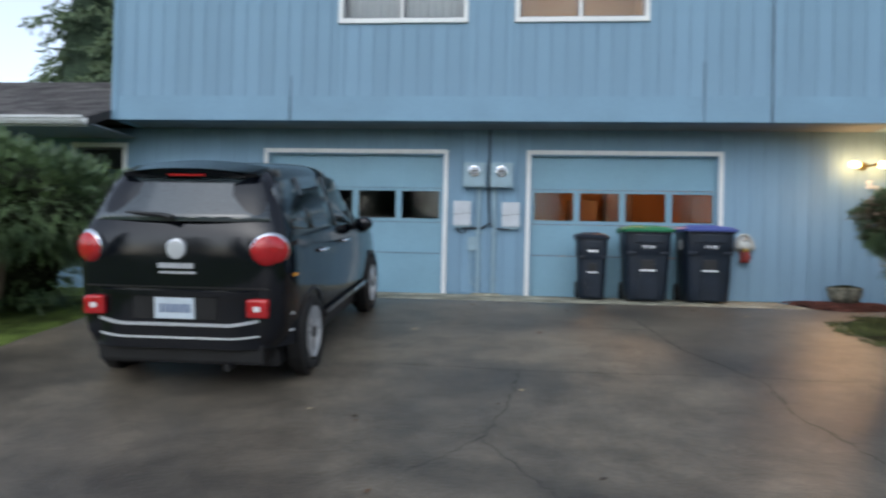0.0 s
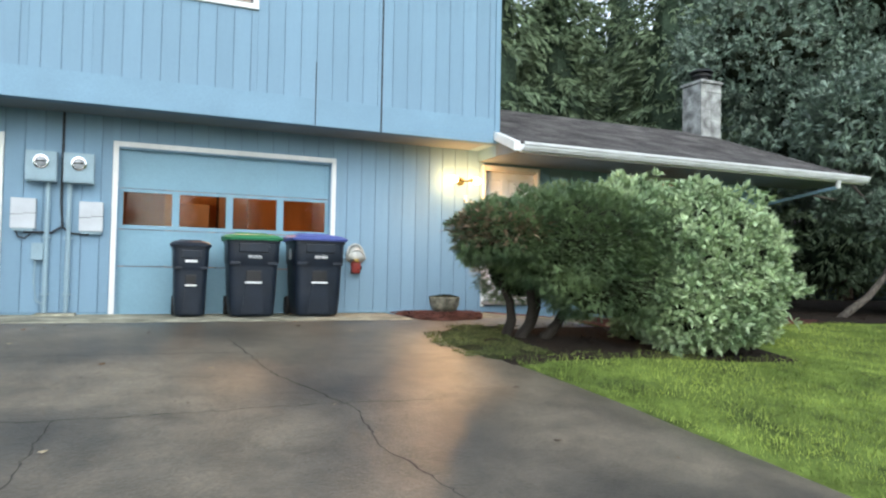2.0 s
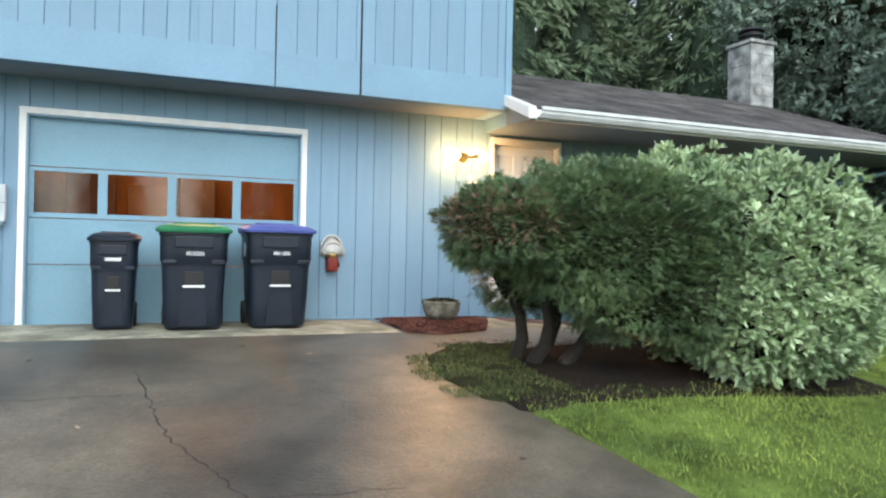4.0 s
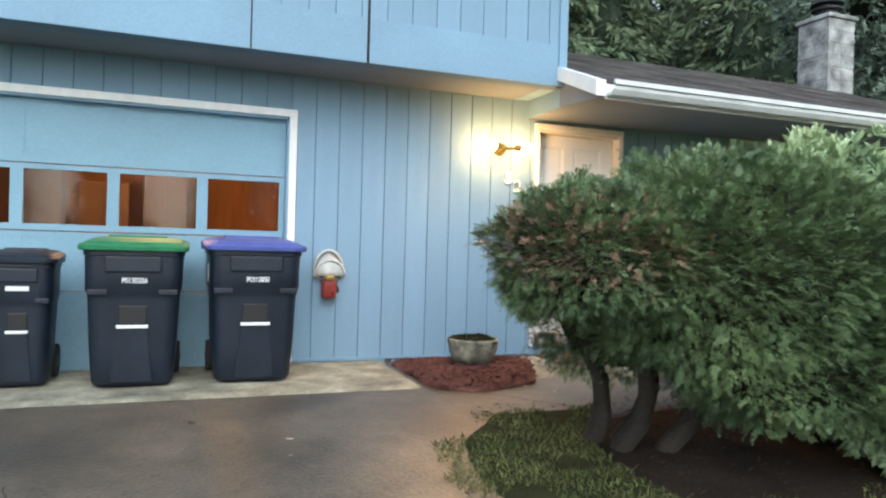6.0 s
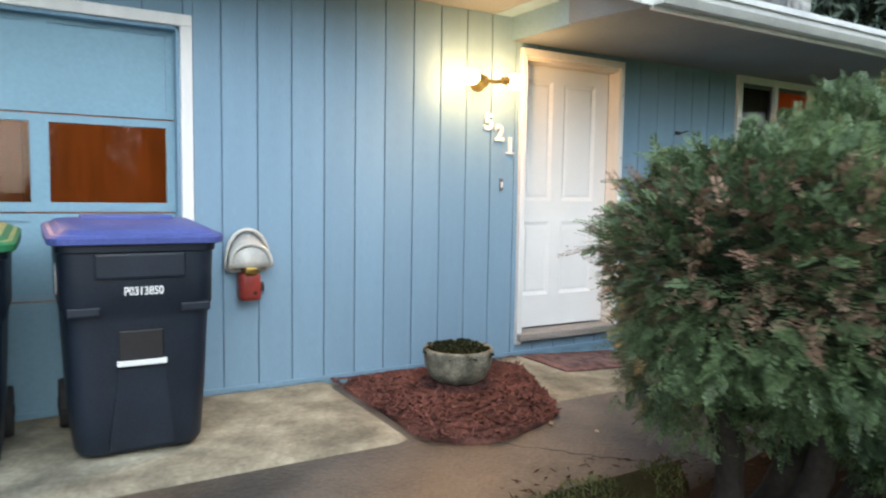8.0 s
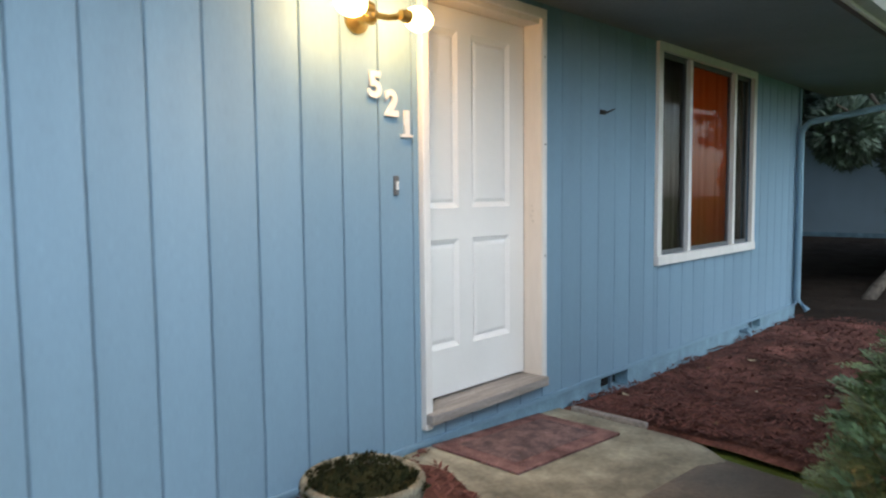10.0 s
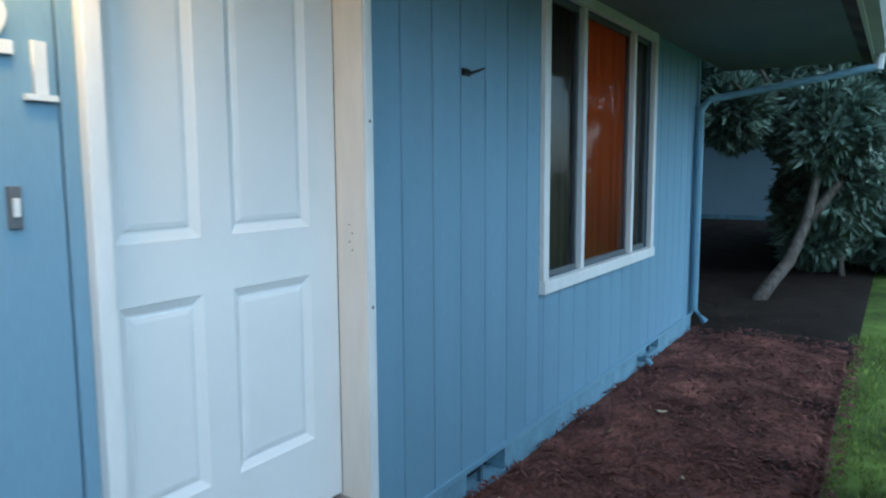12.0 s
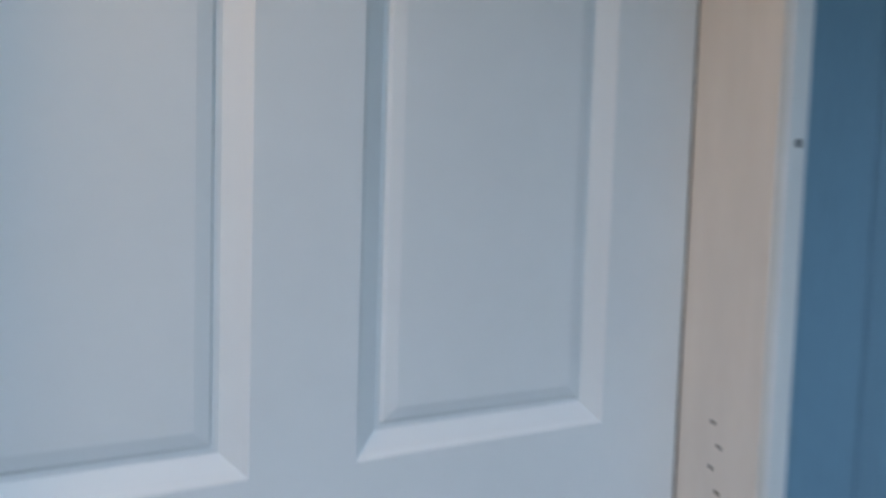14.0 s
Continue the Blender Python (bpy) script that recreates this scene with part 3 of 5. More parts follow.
def window(name, x0, x1, z0, z1, y, label, bars, w=0.07, depth=0.05, sash=SASH):
    """White outer trim on the wall, then a sash with panes."""
    t = structure(thing(name, label, "window"), label, "window")
    for n, r in (("head_trim", (x0 - w, x1 + w, y - 0.025, y + 0.012, z1, z1 + w)), ("sill", (x0 - w, x1 + w, y - 0.035, y + 0.012, z0 - w, z0)),
                 ("side_trim", (x0 - w, x0, y - 0.025, y + 0.012, z0, z1)), ("side_trim", (x1, x1 + w, y - 0.025, y + 0.012, z0, z1))):
        part(n, boxes(r, bevel=0.004), WHITE, t)
    xs = [x0, *bars, x1]
    for b in bars:
        part("mullion", boxes((b - 0.025, b + 0.025, y - 0.005, y + 0.06, z0, z1), bevel=0.004), WHITE, t)
    for a, b in zip(xs, xs[1:]):
        a2, b2 = a + (0.025 if a != x0 else 0), b - (0.025 if b != x1 else 0)
        s = part("pane_frame", boxes((a2, b2, y + 0.03, y + 0.055, z0, z0 + 0.03), (a2, b2, y + 0.03, y + 0.055, z1 - 0.03, z1), (a2, a2 + 0.025, y + 0.03, y + 0.055, z0 + 0.03, z1 - 0.03), (b2 - 0.025, b2, y + 0.03, y + 0.055, z0 + 0.03, z1 - 0.03)), sash, t)
        p = part("pane", boxes((a2 + 0.02, b2 - 0.02, y + 0.04, y + 0.045, z0 + 0.02, z1 - 0.02)), PANE, s)
        p.visible_shadow = False
    return t


window("window_1", *WIN[:2], *WIN[2:], 0.0, "white-framed three-pane window with warm light inside", (3.06, 3.98))
window("window_2", *WINL[:2], *WINL[2:], 0.0, "small white-framed dark window of the far wing", ())
window("window_3", *W1[:2], *W1[2:], YU, "white-framed upstairs window with pale blinds", (-7.12,))
window("window_4", *W2[:2], *W2[2:], YU, "white-framed upstairs window with a pinkish lit room", (-4.55,))

# rooms behind the openings
structure(part("wall_garage", boxes((-5.9, -5.8, 0.16, 4.5, -0.02, 2.54), (-1.7, -1.6, 0.16, 4.5, -0.02, 2.54), (-5.8, -1.7, 4.4, 4.5, -0.02, 2.54)), WOODWALL), "warm wood panelling of the lit garage", "wall")
structure(part("wall_living", boxes((1.3, 1.4, 0.16, 4, -0.02, 2.54), (1.4, 5.55, 3.9, 4, -0.02, 2.54), (5.55, 5.645, 0.165, 4, -0.02, 2.54)), WOODWALL), "warm wood panelling of the living room", "wall")
structure(part("wall_bedroom", boxes((-6.0, -5.9, YU + 0.16, 3, 2.7, ZT), (-3.2, -3.1, YU + 0.16, 3, 2.7, ZT), (-5.9, -3.2, 2.9, 3, 2.7, ZT)), PLASTER), "plain plaster walls of the lit bedroom", "wall")


def drape(x0, x1, y, z0, z1, material, label, waves=10, deep=0.03):
    n = waves * 6
    vs = []
    for z in (z0, z1):
        for i in range(n + 1):
            vs.append((x0 + (x1 - x0) * i / n, y + deep * math.sin(i * math.tau / 6) + 0.01 * math.sin(i * 1.7), z))
    fs = [(i, i + 1, n + 2 + i, n + 1 + i) for i in range(n)]
    ob = raw("curtain", vs, fs, material, smooth=True)
    m = ob.modifiers.new("thick", "SOLIDIFY")
    m.thickness = 0.006
    return tagged(ob, label, "curtain")


tn = CURTAIN.node_tree  # thin cloth that lets the room's light through
thin, both = tn.nodes.new("ShaderNodeBsdfTranslucent"), tn.nodes.new("ShaderNodeMixShader")
thin.inputs[0].default_value, both.inputs[0].default_value = (0.8, 0.42, 0.17, 1), 0.85
tn.links.new(tn.nodes["Principled BSDF"].outputs[0], both.inputs[1])
tn.links.new(thin.outputs[0], both.inputs[2])
tn.links.new(both.outputs[0], tn.nodes["Material Output"].inputs[0])
drape(2.545, 3.05, 0.085, 0.8, 2.29, SIDEDRAPE, "dark brown curtain drawn behind a side pane", 5, 0.014)
drape(4.05, 4.37, 0.085, 0.8, 2.29, SIDEDRAPE, "dark brown curtain drawn behind a side pane", 4, 0.014)
drape(3.055, 4.045, 0.085, 0.8, 2.29, CURTAIN, "rust-orange curtain glowing behind the middle pane", 9, 0.01)
drape(-8.0, -7.15, YU + 0.22, 3.6, 5.2, BLIND, "pale grey curtain behind the upstairs glass", 8, 0.015)
drape(-7.1, -6.2, YU + 0.2, 3.6, 5.2, BLIND, "pale white curtain behind the upstairs glass", 8, 0.015)
for x, w, h, c in ((-4.85, 0.62, 2.0, (0.13, 0.08, 0.07)), (-4.1, 0.55, 1.72, (0.2, 0.13, 0.1)), (-3.42, 0.5, 2.05, (0.1, 0.065, 0.06))):
    cab = thing("storage_cabinet", "tall dim storage cabinet inside the garage", "cabinet", (x, 2.9, 0), group="garage storage")
    cm = mat("cabinet_paint", c, 0.6, vary=0.15, scale=4)
    part("body", boxes((-w / 2, w / 2, 0, 0.45, 0, h), bevel=0.008), cm, cab)
    part("door", boxes((-w / 2 + 0.01, -0.004, -0.018, 0, 0.05, h - 0.02), bevel=0.004), cm, cab)
    part("door", boxes((0.004, w / 2 - 0.01, -0.018, 0, 0.05, h - 0.02), bevel=0.004), cm, cab)


def garage_door(name, hole, label):
    x0, x1, _, z1 = hole
    t = structure(thing(name, label, "garage door"), label, "garage door")
    w = 0.065
    for n, r in (("head_trim", (x0 - w, x1 + w, -0.022, 0.012, z1 - 0.0, z1 + w)), ("side_trim", (x0 - w, x0, -0.022, 0.012, 0.0, z1)), ("side_trim", (x1, x1 + w, -0.022, 0.012, 0.0, z1))):
        part(n, boxes(r, bevel=0.005), WHITE, t)
    part("jamb", boxes((x0, x0 + 0.02, 0.0, 0.16, 0, z1), (x1 - 0.02, x1, 0.0, 0.16, 0, z1), (x0, x1, 0.0, 0.16, z1 - 0.02, z1)), SMOOTH, t)
    y = 0.07
    rows = [(-0.03, 0.62), (0.63, 1.1), (1.11, 1.63), (1.64, z1 - 0.01)]
    cols = 4
    cw = (x1 - x0 - 0.04) / cols
    for r, (a, b) in enumerate(rows):
        glazed = r == 2
        holes = [(x0 + 0.02 + i * cw + 0.045, x0 + 0.02 + (i + 1) * cw - 0.045, a + 0.05, b - 0.04) for i in range(cols)]
        s = part("door_section", holed(x0 + 0.02, x1 - 0.02, a, b, y, y + 0.04, holes), GDOOR, t)
        for h in holes:
            if glazed:
                p = part("pane", boxes((h[0] - 0.003, h[1] + 0.003, y + 0.02, y + 0.024, h[2] - 0.003, h[3] + 0.003)), PANE, s)
                p.visible_shadow = False
            else:
                part("panel", boxes((h[0], h[1], y + 0.008, y + 0.03, h[2], h[3])), GDOOR, s)
    return t


garage_door("door_1", G1, "blue sectional garage door with white trim and dark panes")
garage_door("door_2", G2, "blue sectional garage door with white trim and orange-lit panes")
# Walls in the sash colour: the lack of light indoors is painted in.
structure(part("wall_garage_west", boxes((-9.9, -9.8, 0.16, 4.5, -0.02, 2.54), (-9.8, -5.9, 4.4, 4.5, -0.02, 2.54), (-5.93, -5.905, 0.16, 4.4, -0.02, 2.54)), SASH), "walls coloured dark for the unlit garage", "wall")


def entry_door():
    label = "white four-panel entry door with worn white jambs"
    t = structure(thing("door_3", label, "entry door"), label, "entry door")
    for n, r in (("head_trim", (-0.002, 1.032, -0.03, 0.012, 2.265, 2.32)), ("side_trim", (-0.002, 0.045, -0.03, 0.012, 0.1, 2.265)), ("side_trim", (0.992, 1.032, -0.03, 0.012, 0.13, 2.265))):
        part(n, boxes(r, bevel=0.005), WHITE, t)
    part("jamb", boxes((0.98, 0.992, -0.026, 0.16, 0.18, 2.27), bevel=0.003), JAMB, t, "worn cream jamb with chipped latch holes")
    part("jamb", boxes((0.02, 0.045, -0.012, 0.16, 0.18, 2.27), bevel=0.003), JAMB, t)
    part("jamb", boxes((0.045, 0.985, -0.012, 0.16, 2.235, 2.27), bevel=0.003), JAMB, t)
    part("weatherstrip", boxes((0.976, 0.98, 0.1, 0.12, 0.2, 2.235)), DARKGAP, t)
    y = 0.1
    wells = [(0.13, 0.395, 1.195, 2.12), (0.505, 0.84, 1.195, 2.12), (0.13, 0.395, 0.45, 1.03), (0.505, 0.84, 0.45, 1.03)]
    slab = part("door_slab", holed(0.047, 0.976, 0.2, 2.232, y, y + 0.04, wells), DOORW, t)
    for a, b, c, d in wells:
        bm = bmesh.new()
        loft(bm, [[(a + i, y + k, c + i), (b - i, y + k, c + i), (b - i, y + k, d - i), (a + i, y + k, d - i)] for i, k in ((0, 0.0), (0.006, 0.004), (0.026, 0.014), (0.032, 0.014), (0.036, 0.011), (0.05, 0.008))], front=False)
        part("panel", bm, DOORW, slab)
    part("sill", boxes((0.0, 1.0, -0.07, 0.14, 0.13, 0.185), bevel=0.008), SILLW, t, "weathered grey wooden threshold")
    part("latch_hole", boxes(*[(0.979, 0.981, 0.03 + 0.011 * (k % 2), 0.034 + 0.011 * (k % 2), 1.1 + 0.03 * k, 1.106 + 0.03 * k) for k in range(4)]), DARKGAP, t)
    for z in (0.9, 1.55, 2.05):
        part("nail", lathe(bmesh.new(), [(0.006, 0), (0.006, 0.002)], 8, (1.012, -0.03, z), "y"), SASH, t)
    return t


entry_door()
structure(part("wall_hall", boxes((-0.4, 1.3, 0.3, 0.36, 0, 2.54)), GROOVE), "dark entry hall wall", "wall")


# ---- single-storey wings ----
def wing_roof(x0, x1, name, label, gut):
    bm = bmesh.new()
    s = 0.37
    ys = (-1.33, 2.75, 6.9)
    zs = (2.44, 2.44 + s * 4.08, 2.44)
    loft(bm, [[(x, ys[0], zs[0]), (x, ys[1], zs[1]), (x, ys[2], zs[2]), (x, ys[2], zs[2] - 0.12), (x, ys[1], zs[1] - 0.12), (x, ys[0], zs[0] - 0.12)] for x in (x0, x1)])
    r = structure(part(name, bm, SHINGLE), label, "roof")
    # shingle courses on the front slope
    L = math.hypot(4.08, 4.08 * s)
    n = 29
    for k in range(n):
        a, b = k / n, (k + 1.12) / n
        pa, pb = Vector((0, ys[0] + 4.08 * a, zs[0] + 4.08 * s * a)), Vector((0, ys[0] + 4.08 * b, zs[0] + 4.08 * s * b))
        up = Vector((0, -s, 1)).normalized()
        bm = bmesh.new()
        loft(bm, [[(x, *(pa + up * 0.012)[1:]), (x, *(pb + up * 0.003)[1:]), (x, *(pb)[1:]), (x, *(pa)[1:])] for x in (x0 - 0.01, x1 + 0.01)])
        part("shingle_course", bm, SHINGLE, r)
    # gutter, fascia and rake
    g = thing("gutter", "pale metal gutter along the eave", "gutter", (0, 0, 0))
    bm = bmesh.new()
    prof = [(-1.34, 2.33), (-1.42, 2.33), (-1.45, 2.37), (-1.45, 2.4), (-1.465, 2.42), (-1.465, 2.445), (-1.45, 2.445), (-1.445, 2.37), (-1.41, 2.345), (-1.35, 2.345)]
    loft(bm, [[(x, *p) for p in prof] for x in (x0 + gut, x1)])
    part("trough", bm, GUTTER, g)
    part("rim", boxes((x0 + gut, x1, -1.472, -1.462, 2.405, 2.425)), GUTTER, g)
    part("fascia", boxes((x0, x1, -1.34, -1.315, 2.31, 2.43)), WHITE, r)
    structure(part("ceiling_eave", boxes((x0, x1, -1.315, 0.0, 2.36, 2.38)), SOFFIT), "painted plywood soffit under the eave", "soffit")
    return r


roof_e = wing_roof(-0.075, 6.9, "roof_east", "dark grey asphalt shingle roof with a white gutter", 0.0)
rake = bmesh.new()
loft(rake, [[(x, -1.34, 2.33), (x, -0.66, 2.6), (x, -0.66, 2.72), (x, -1.34, 2.46)] for x in (-0.17, -0.075)])
part("soffit_return", boxes((-0.088, -0.062, -0.66, 0.0, 2.36, 2.62)), SMOOTH, roof_e)
# Added filler in the soffit colour, dark for the shade behind the barge board.
gap = bmesh.new()
loft(gap, [[(x, -1.33, 2.325), (x, -0.64, 2.36), (x, -0.64, 2.63), (x, -1.33, 2.36)] for x in (-0.1, -0.06)])
part("gable_return", gap, SOFFIT, roof_e)
part("rake_board", rake, WHITE, roof_e, "short white barge board end")
wing_roof(-17, -11.5, "roof_west", "dark asphalt shingle roof of the far wing", 0.0)
gable = bmesh.new()
loft(gable, [[(x, 0.0, 2.38), (x, 2.75, 2.38), (x, 5.5, 2.38), (x, 5.5, 2.75), (x, 2.75, 3.75), (x, 0.0, 2.75)] for x in (5.66, 5.76)])
part("gable_wall", gable, SIDING, roof_e)

spout = thing("downspout", "blue-grey downspout from the gutter to the corner", "downspout")
part("pipe", tube(tube(bmesh.new(), [(6.2, -1.38, 2.34), (6.2, -1.36, 2.22), (5.72, -0.12, 1.98), (5.7, -0.06, 1.9)], 0.032), [(5.7, -0.05, 1.92), (5.7, -0.05, 0.1), (5.72, -0.15, -0.02)], 0.034), SMOOTH, spout)
part("elbow", tube(bmesh.new(), [(6.2, -1.38, 2.36), (6.2, -1.37, 2.2)], 0.04), GUTTER, spout)

chim = thing("chimney", "stained pale block chimney with a dark metal cap", "chimney", (6.86, 2.6, 3.2))
z = 0.0
for k in range(9):
    o = 0.01 * (k % 2)
    for i in range(2):
        part("block", boxes((-0.29 + i * 0.29 + 0.002, i * 0.29 - 0.002, -0.3, 0.3, z, z + 0.196), bevel=0.004), CHIMNEY, chim)
    z += 0.2
part("crown", boxes((-0.33, 0.33, -0.34, 0.34, z, z + 0.07), bevel=0.02), CHIMNEY, chim)
part("flue", lathe(bmesh.new(), [(0.16, z + 0.05), (0.16, z + 0.2), (0.24, z + 0.21), (0.24, z + 0.24), (0.15, z + 0.25), (0.15, z + 0.3), (0.26, z + 0.31), (0.22, z + 0.36), (0.02, z + 0.39)], 20), TRIMBLK, chim, smooth=False)


# ---- foliage ----
def sprays(rng, pts, dirs, leaves, length, width, twig, spread, droop=0.0):
    """Twigs of small folded leaves; returns vertices and faces."""
    n = len(pts)
    t = np.tile(np.linspace(0.1, 1, leaves), n)
    p = np.repeat(pts, leaves, 0)
    d = np.repeat(dirs, leaves, 0)
    jit = rng.normal(0, spread, p.shape)
    q = d + jit
    q[:, 2] -= droop
    q /= np.linalg.norm(q, axis=1, keepdims=True) + 1e-9
    base = p + d * (twig * t)[:, None]
    s = np.cross(q, rng.normal(0, 1, p.shape))
    s /= np.linalg.norm(s, axis=1, keepdims=True) + 1e-9
    up = np.cross(q, s)
    L = (length * rng.uniform(0.6, 1.25, len(p)))[:, None]
    W = (width * rng.uniform(0.7, 1.2, len(p)))[:, None]
    v = np.stack([base, base + q * L * 0.5 + s * W + up * W * 0.35, base + q * L, base + q * L * 0.5 - s * W + up * W * 0.35], 1).reshape(-1, 3)
    k = np.arange(len(p)) * 4
    f = np.concatenate([np.stack([k, k + 1, k + 2], 1), np.stack([k, k + 2, k + 3], 1)])
    return v, f


def fronds(rng, pts, dirs, leaves, length, width, twig):
    """Flat drooping fronds: needles in two rows along a twig."""
    n = len(pts)
    side = np.cross(dirs, np.array([0, 0, 1.0]) + rng.normal(0, 0.35, dirs.shape))
    side /= np.linalg.norm(side, axis=1, keepdims=True) + 1e-9
    t = np.tile(np.linspace(0.05, 1, leaves), n)
    sign = np.tile(np.where(np.arange(leaves) % 2 == 0, 1.0, -1.0), n)
    d, s = np.repeat(dirs, leaves, 0), np.repeat(side, leaves, 0)
    T = twig * np.repeat(rng.uniform(0.6, 1.2, n), leaves)
    base = np.repeat(pts, leaves, 0) + d * (T * t)[:, None]
    base[:, 2] -= 0.16 * T * t * t
    q = d * 0.75 + s * sign[:, None] * 0.75 + rng.normal(0, 0.12, d.shape)
    q[:, 2] -= 0.12 * t
    q /= np.linalg.norm(q, axis=1, keepdims=True)
    up = np.cross(d, s)
    w = np.cross(q, up)
    w /= np.linalg.norm(w, axis=1, keepdims=True) + 1e-9
    L = (length * (1.15 - 0.6 * t) * rng.uniform(0.8, 1.2, len(t)))[:, None]
    W = width * rng.uniform(0.8, 1.2, len(t))[:, None]
    v = np.stack([base, base + q * L * 0.55 + w * W, base + q * L, base + q * L * 0.55 - w * W], 1).reshape(-1, 3)
    k = np.arange(len(t)) * 4
    return v, np.stack([k, k + 1, k + 2, k + 3], 1)


def lumps(rng, n, centre, radii, rough=0.12, freq=2.2, low=-1.0, seed=0.0, shell=0.18, layers=0.0):
    d = rng.normal(0, 1, (n * 2, 3))
    d /= np.linalg.norm(d, axis=1, keepdims=True)
    d = d[d[:, 2] > low][:n]
    r = np.array([1 + rough * noise.noise((a * freq + seed, b * freq, c * freq)) + 0.5 * rough * noise.noise((a * freq * 3 + seed, b * freq * 3, c * freq * 3)) for a, b, c in d])
    if layers:  # boughs lie in uneven tiers with hollows between them
        r += layers * np.array([noise.noise((a * 3.1 + seed, b * 3.1, c * 11 + 1.5 * noise.noise((a * 2, b * 2, seed)))) for a, b, c in d])
    r *= 1 - shell * rng.random(len(d)) ** 2
    R = np.array(radii)
    p = np.array(centre) + d * R * r[:, None]
    out = d / R
    out /= np.linalg.norm(out, axis=1, keepdims=True)
    return p, out


# A solid blob in the shade colour fills the inside of a crown.
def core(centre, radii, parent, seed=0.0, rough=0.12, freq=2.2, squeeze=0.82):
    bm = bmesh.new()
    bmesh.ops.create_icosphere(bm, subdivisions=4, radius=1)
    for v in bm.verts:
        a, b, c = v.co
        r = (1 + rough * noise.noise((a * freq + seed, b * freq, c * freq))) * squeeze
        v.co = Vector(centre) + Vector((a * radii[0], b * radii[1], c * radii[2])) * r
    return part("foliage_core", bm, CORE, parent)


def crown(name, v, f, material, parent, label=""):
    return raw(name, v.tolist(), f.tolist(), material, parent, label)


rng = np.random.default_rng(11)
bush = thing("yew_shrub", "clipped dark green yew shrub on bare trunks", "shrub", (0, 0, 0))
LOBES = [((-0.32, -3.08, 0.98), (1.1, 0.74, 0.63), 17500), ((-1.2, -3.05, 1.05), (0.6, 0.53, 0.36), 8200), ((0.1, -3.15, 0.55), (0.85, 0.66, 0.52), 6800), ((-0.5, -2.44, 0.66), (0.74, 0.42, 0.42), 4600)]
P, D = [], []
for i, (c, R, n) in enumerate(LOBES):
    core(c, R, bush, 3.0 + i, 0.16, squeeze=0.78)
    p, o = lumps(rng, n, c, R, 0.16, seed=3.0 + i, low=-0.85, layers=0.15)
    turn = np.cross(o, np.array([0, 0, 1.0])) * rng.choice([-1.0, 1.0], (len(o), 1))
    d = o * 0.65 + turn * 0.3 + rng.normal(0, 0.34, o.shape) * np.array([1, 1, 0.55]) + np.array([0, 0, 0.12])
    P.append(p)
    D.append(d / np.linalg.norm(d, axis=1, keepdims=True))
p1, dirs = np.concatenate(P), np.concatenate(D)
brown = ((p1[:, 0] + 1.5) ** 2 / 0.42 + (p1[:, 2] - 1.1) ** 2 / 0.06) < rng.uniform(-1.6, 1.0, len(p1))
v, f = fronds(rng, p1[~brown], dirs[~brown], 14, 0.026, 0.0036, 0.078)
crown("crown", v, f, YEW, bush)
v, f = fronds(rng, p1[brown], dirs[brown], 14, 0.026, 0.0036, 0.078)
crown("dry_patch", v, f, BROWN, bush, "reddish brown dry needles")
for a, b in (((-0.86, -2.5, -0.25), (-1.02, -2.6, 0.7)), ((-0.72, -2.5, -0.25), (-0.5, -2.7, 0.6)), ((-0.55, -2.72, -0.25), (-0.1, -2.8, 0.55)), ((-0.78, -2.62, -0.25), (-0.8, -3.0, 0.6))):
    a, b = Vector(a), Vector(b)
    m = (a + b) / 2 + Vector((0.06, -0.03, 0.05))
    part("trunk", tube(bmesh.new(), [a, a.lerp(m, 0.3) + Vector((-0.02, 0.01, 0)), a.lerp(m, 0.6) + Vector((0.03, 0, 0)), m, m.lerp(b, 0.5) + Vector((-0.03, 0.02, 0)), b], 0.075, 9, 0.04), DARKBARK, bush, smooth=True)

shrub = thing("pieris_shrub", "rounded pale green broadleaf shrub beside the lawn", "shrub", (0, 0, 0))
P, D = [], []
for i, (c, R, n) in enumerate((((1.52, -3.0, 0.66), (1.16, 0.96, 1.05), 3300), ((0.75, -2.68, 1.08), (0.92, 0.66, 0.69), 1700), ((1.2, -3.35, 0.35), (0.8, 0.6, 0.6), 1150))):
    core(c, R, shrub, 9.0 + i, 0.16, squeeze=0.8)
    p, o = lumps(rng, n, c, R, 0.26, 4.2, seed=9.0 + i, low=-0.85, shell=0.24)
    d = o + rng.normal(0, 0.28, o.shape) + np.array([0, 0, 0.25])
    P.append(p)
    D.append(d / np.linalg.norm(d, axis=1, keepdims=True))
v, f = sprays(rng, np.concatenate(P), np.concatenate(D), 9, 0.105, 0.024, 0.03, 0.75)
crown("crown", v, f, PIERIS, shrub)
part("trunk", tube(bmesh.new(), [(1.2, -2.9, -0.35), (1.15, -2.95, 0.1), (1.25, -2.95, 0.5)], 0.08, 8, 0.05), TRUNK, shrub)

left = thing("yew_shrub", "large rounded green shrub beside the parked car", "shrub", (0, 0, 0))
LC, LR = (-11.75, -3.2, 1.02), (1.8, 1.3, 0.74)
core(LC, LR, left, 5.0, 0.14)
p3, o3 = lumps(rng, 7000, LC, LR, 0.15, seed=5.0, low=-0.75, layers=0.1)
dirs = o3 + rng.normal(0, 0.35, o3.shape)
dirs /= np.linalg.norm(dirs, axis=1, keepdims=True)
v, f = fronds(rng, p3, dirs, 14, 0.045, 0.008, 0.17)
crown("crown", v, f, YEW, left)
core((-12.1, -2.9, 0.3), (1.35, 0.8, 0.6), left, 6.0, 0.2, 3.0, 0.9)
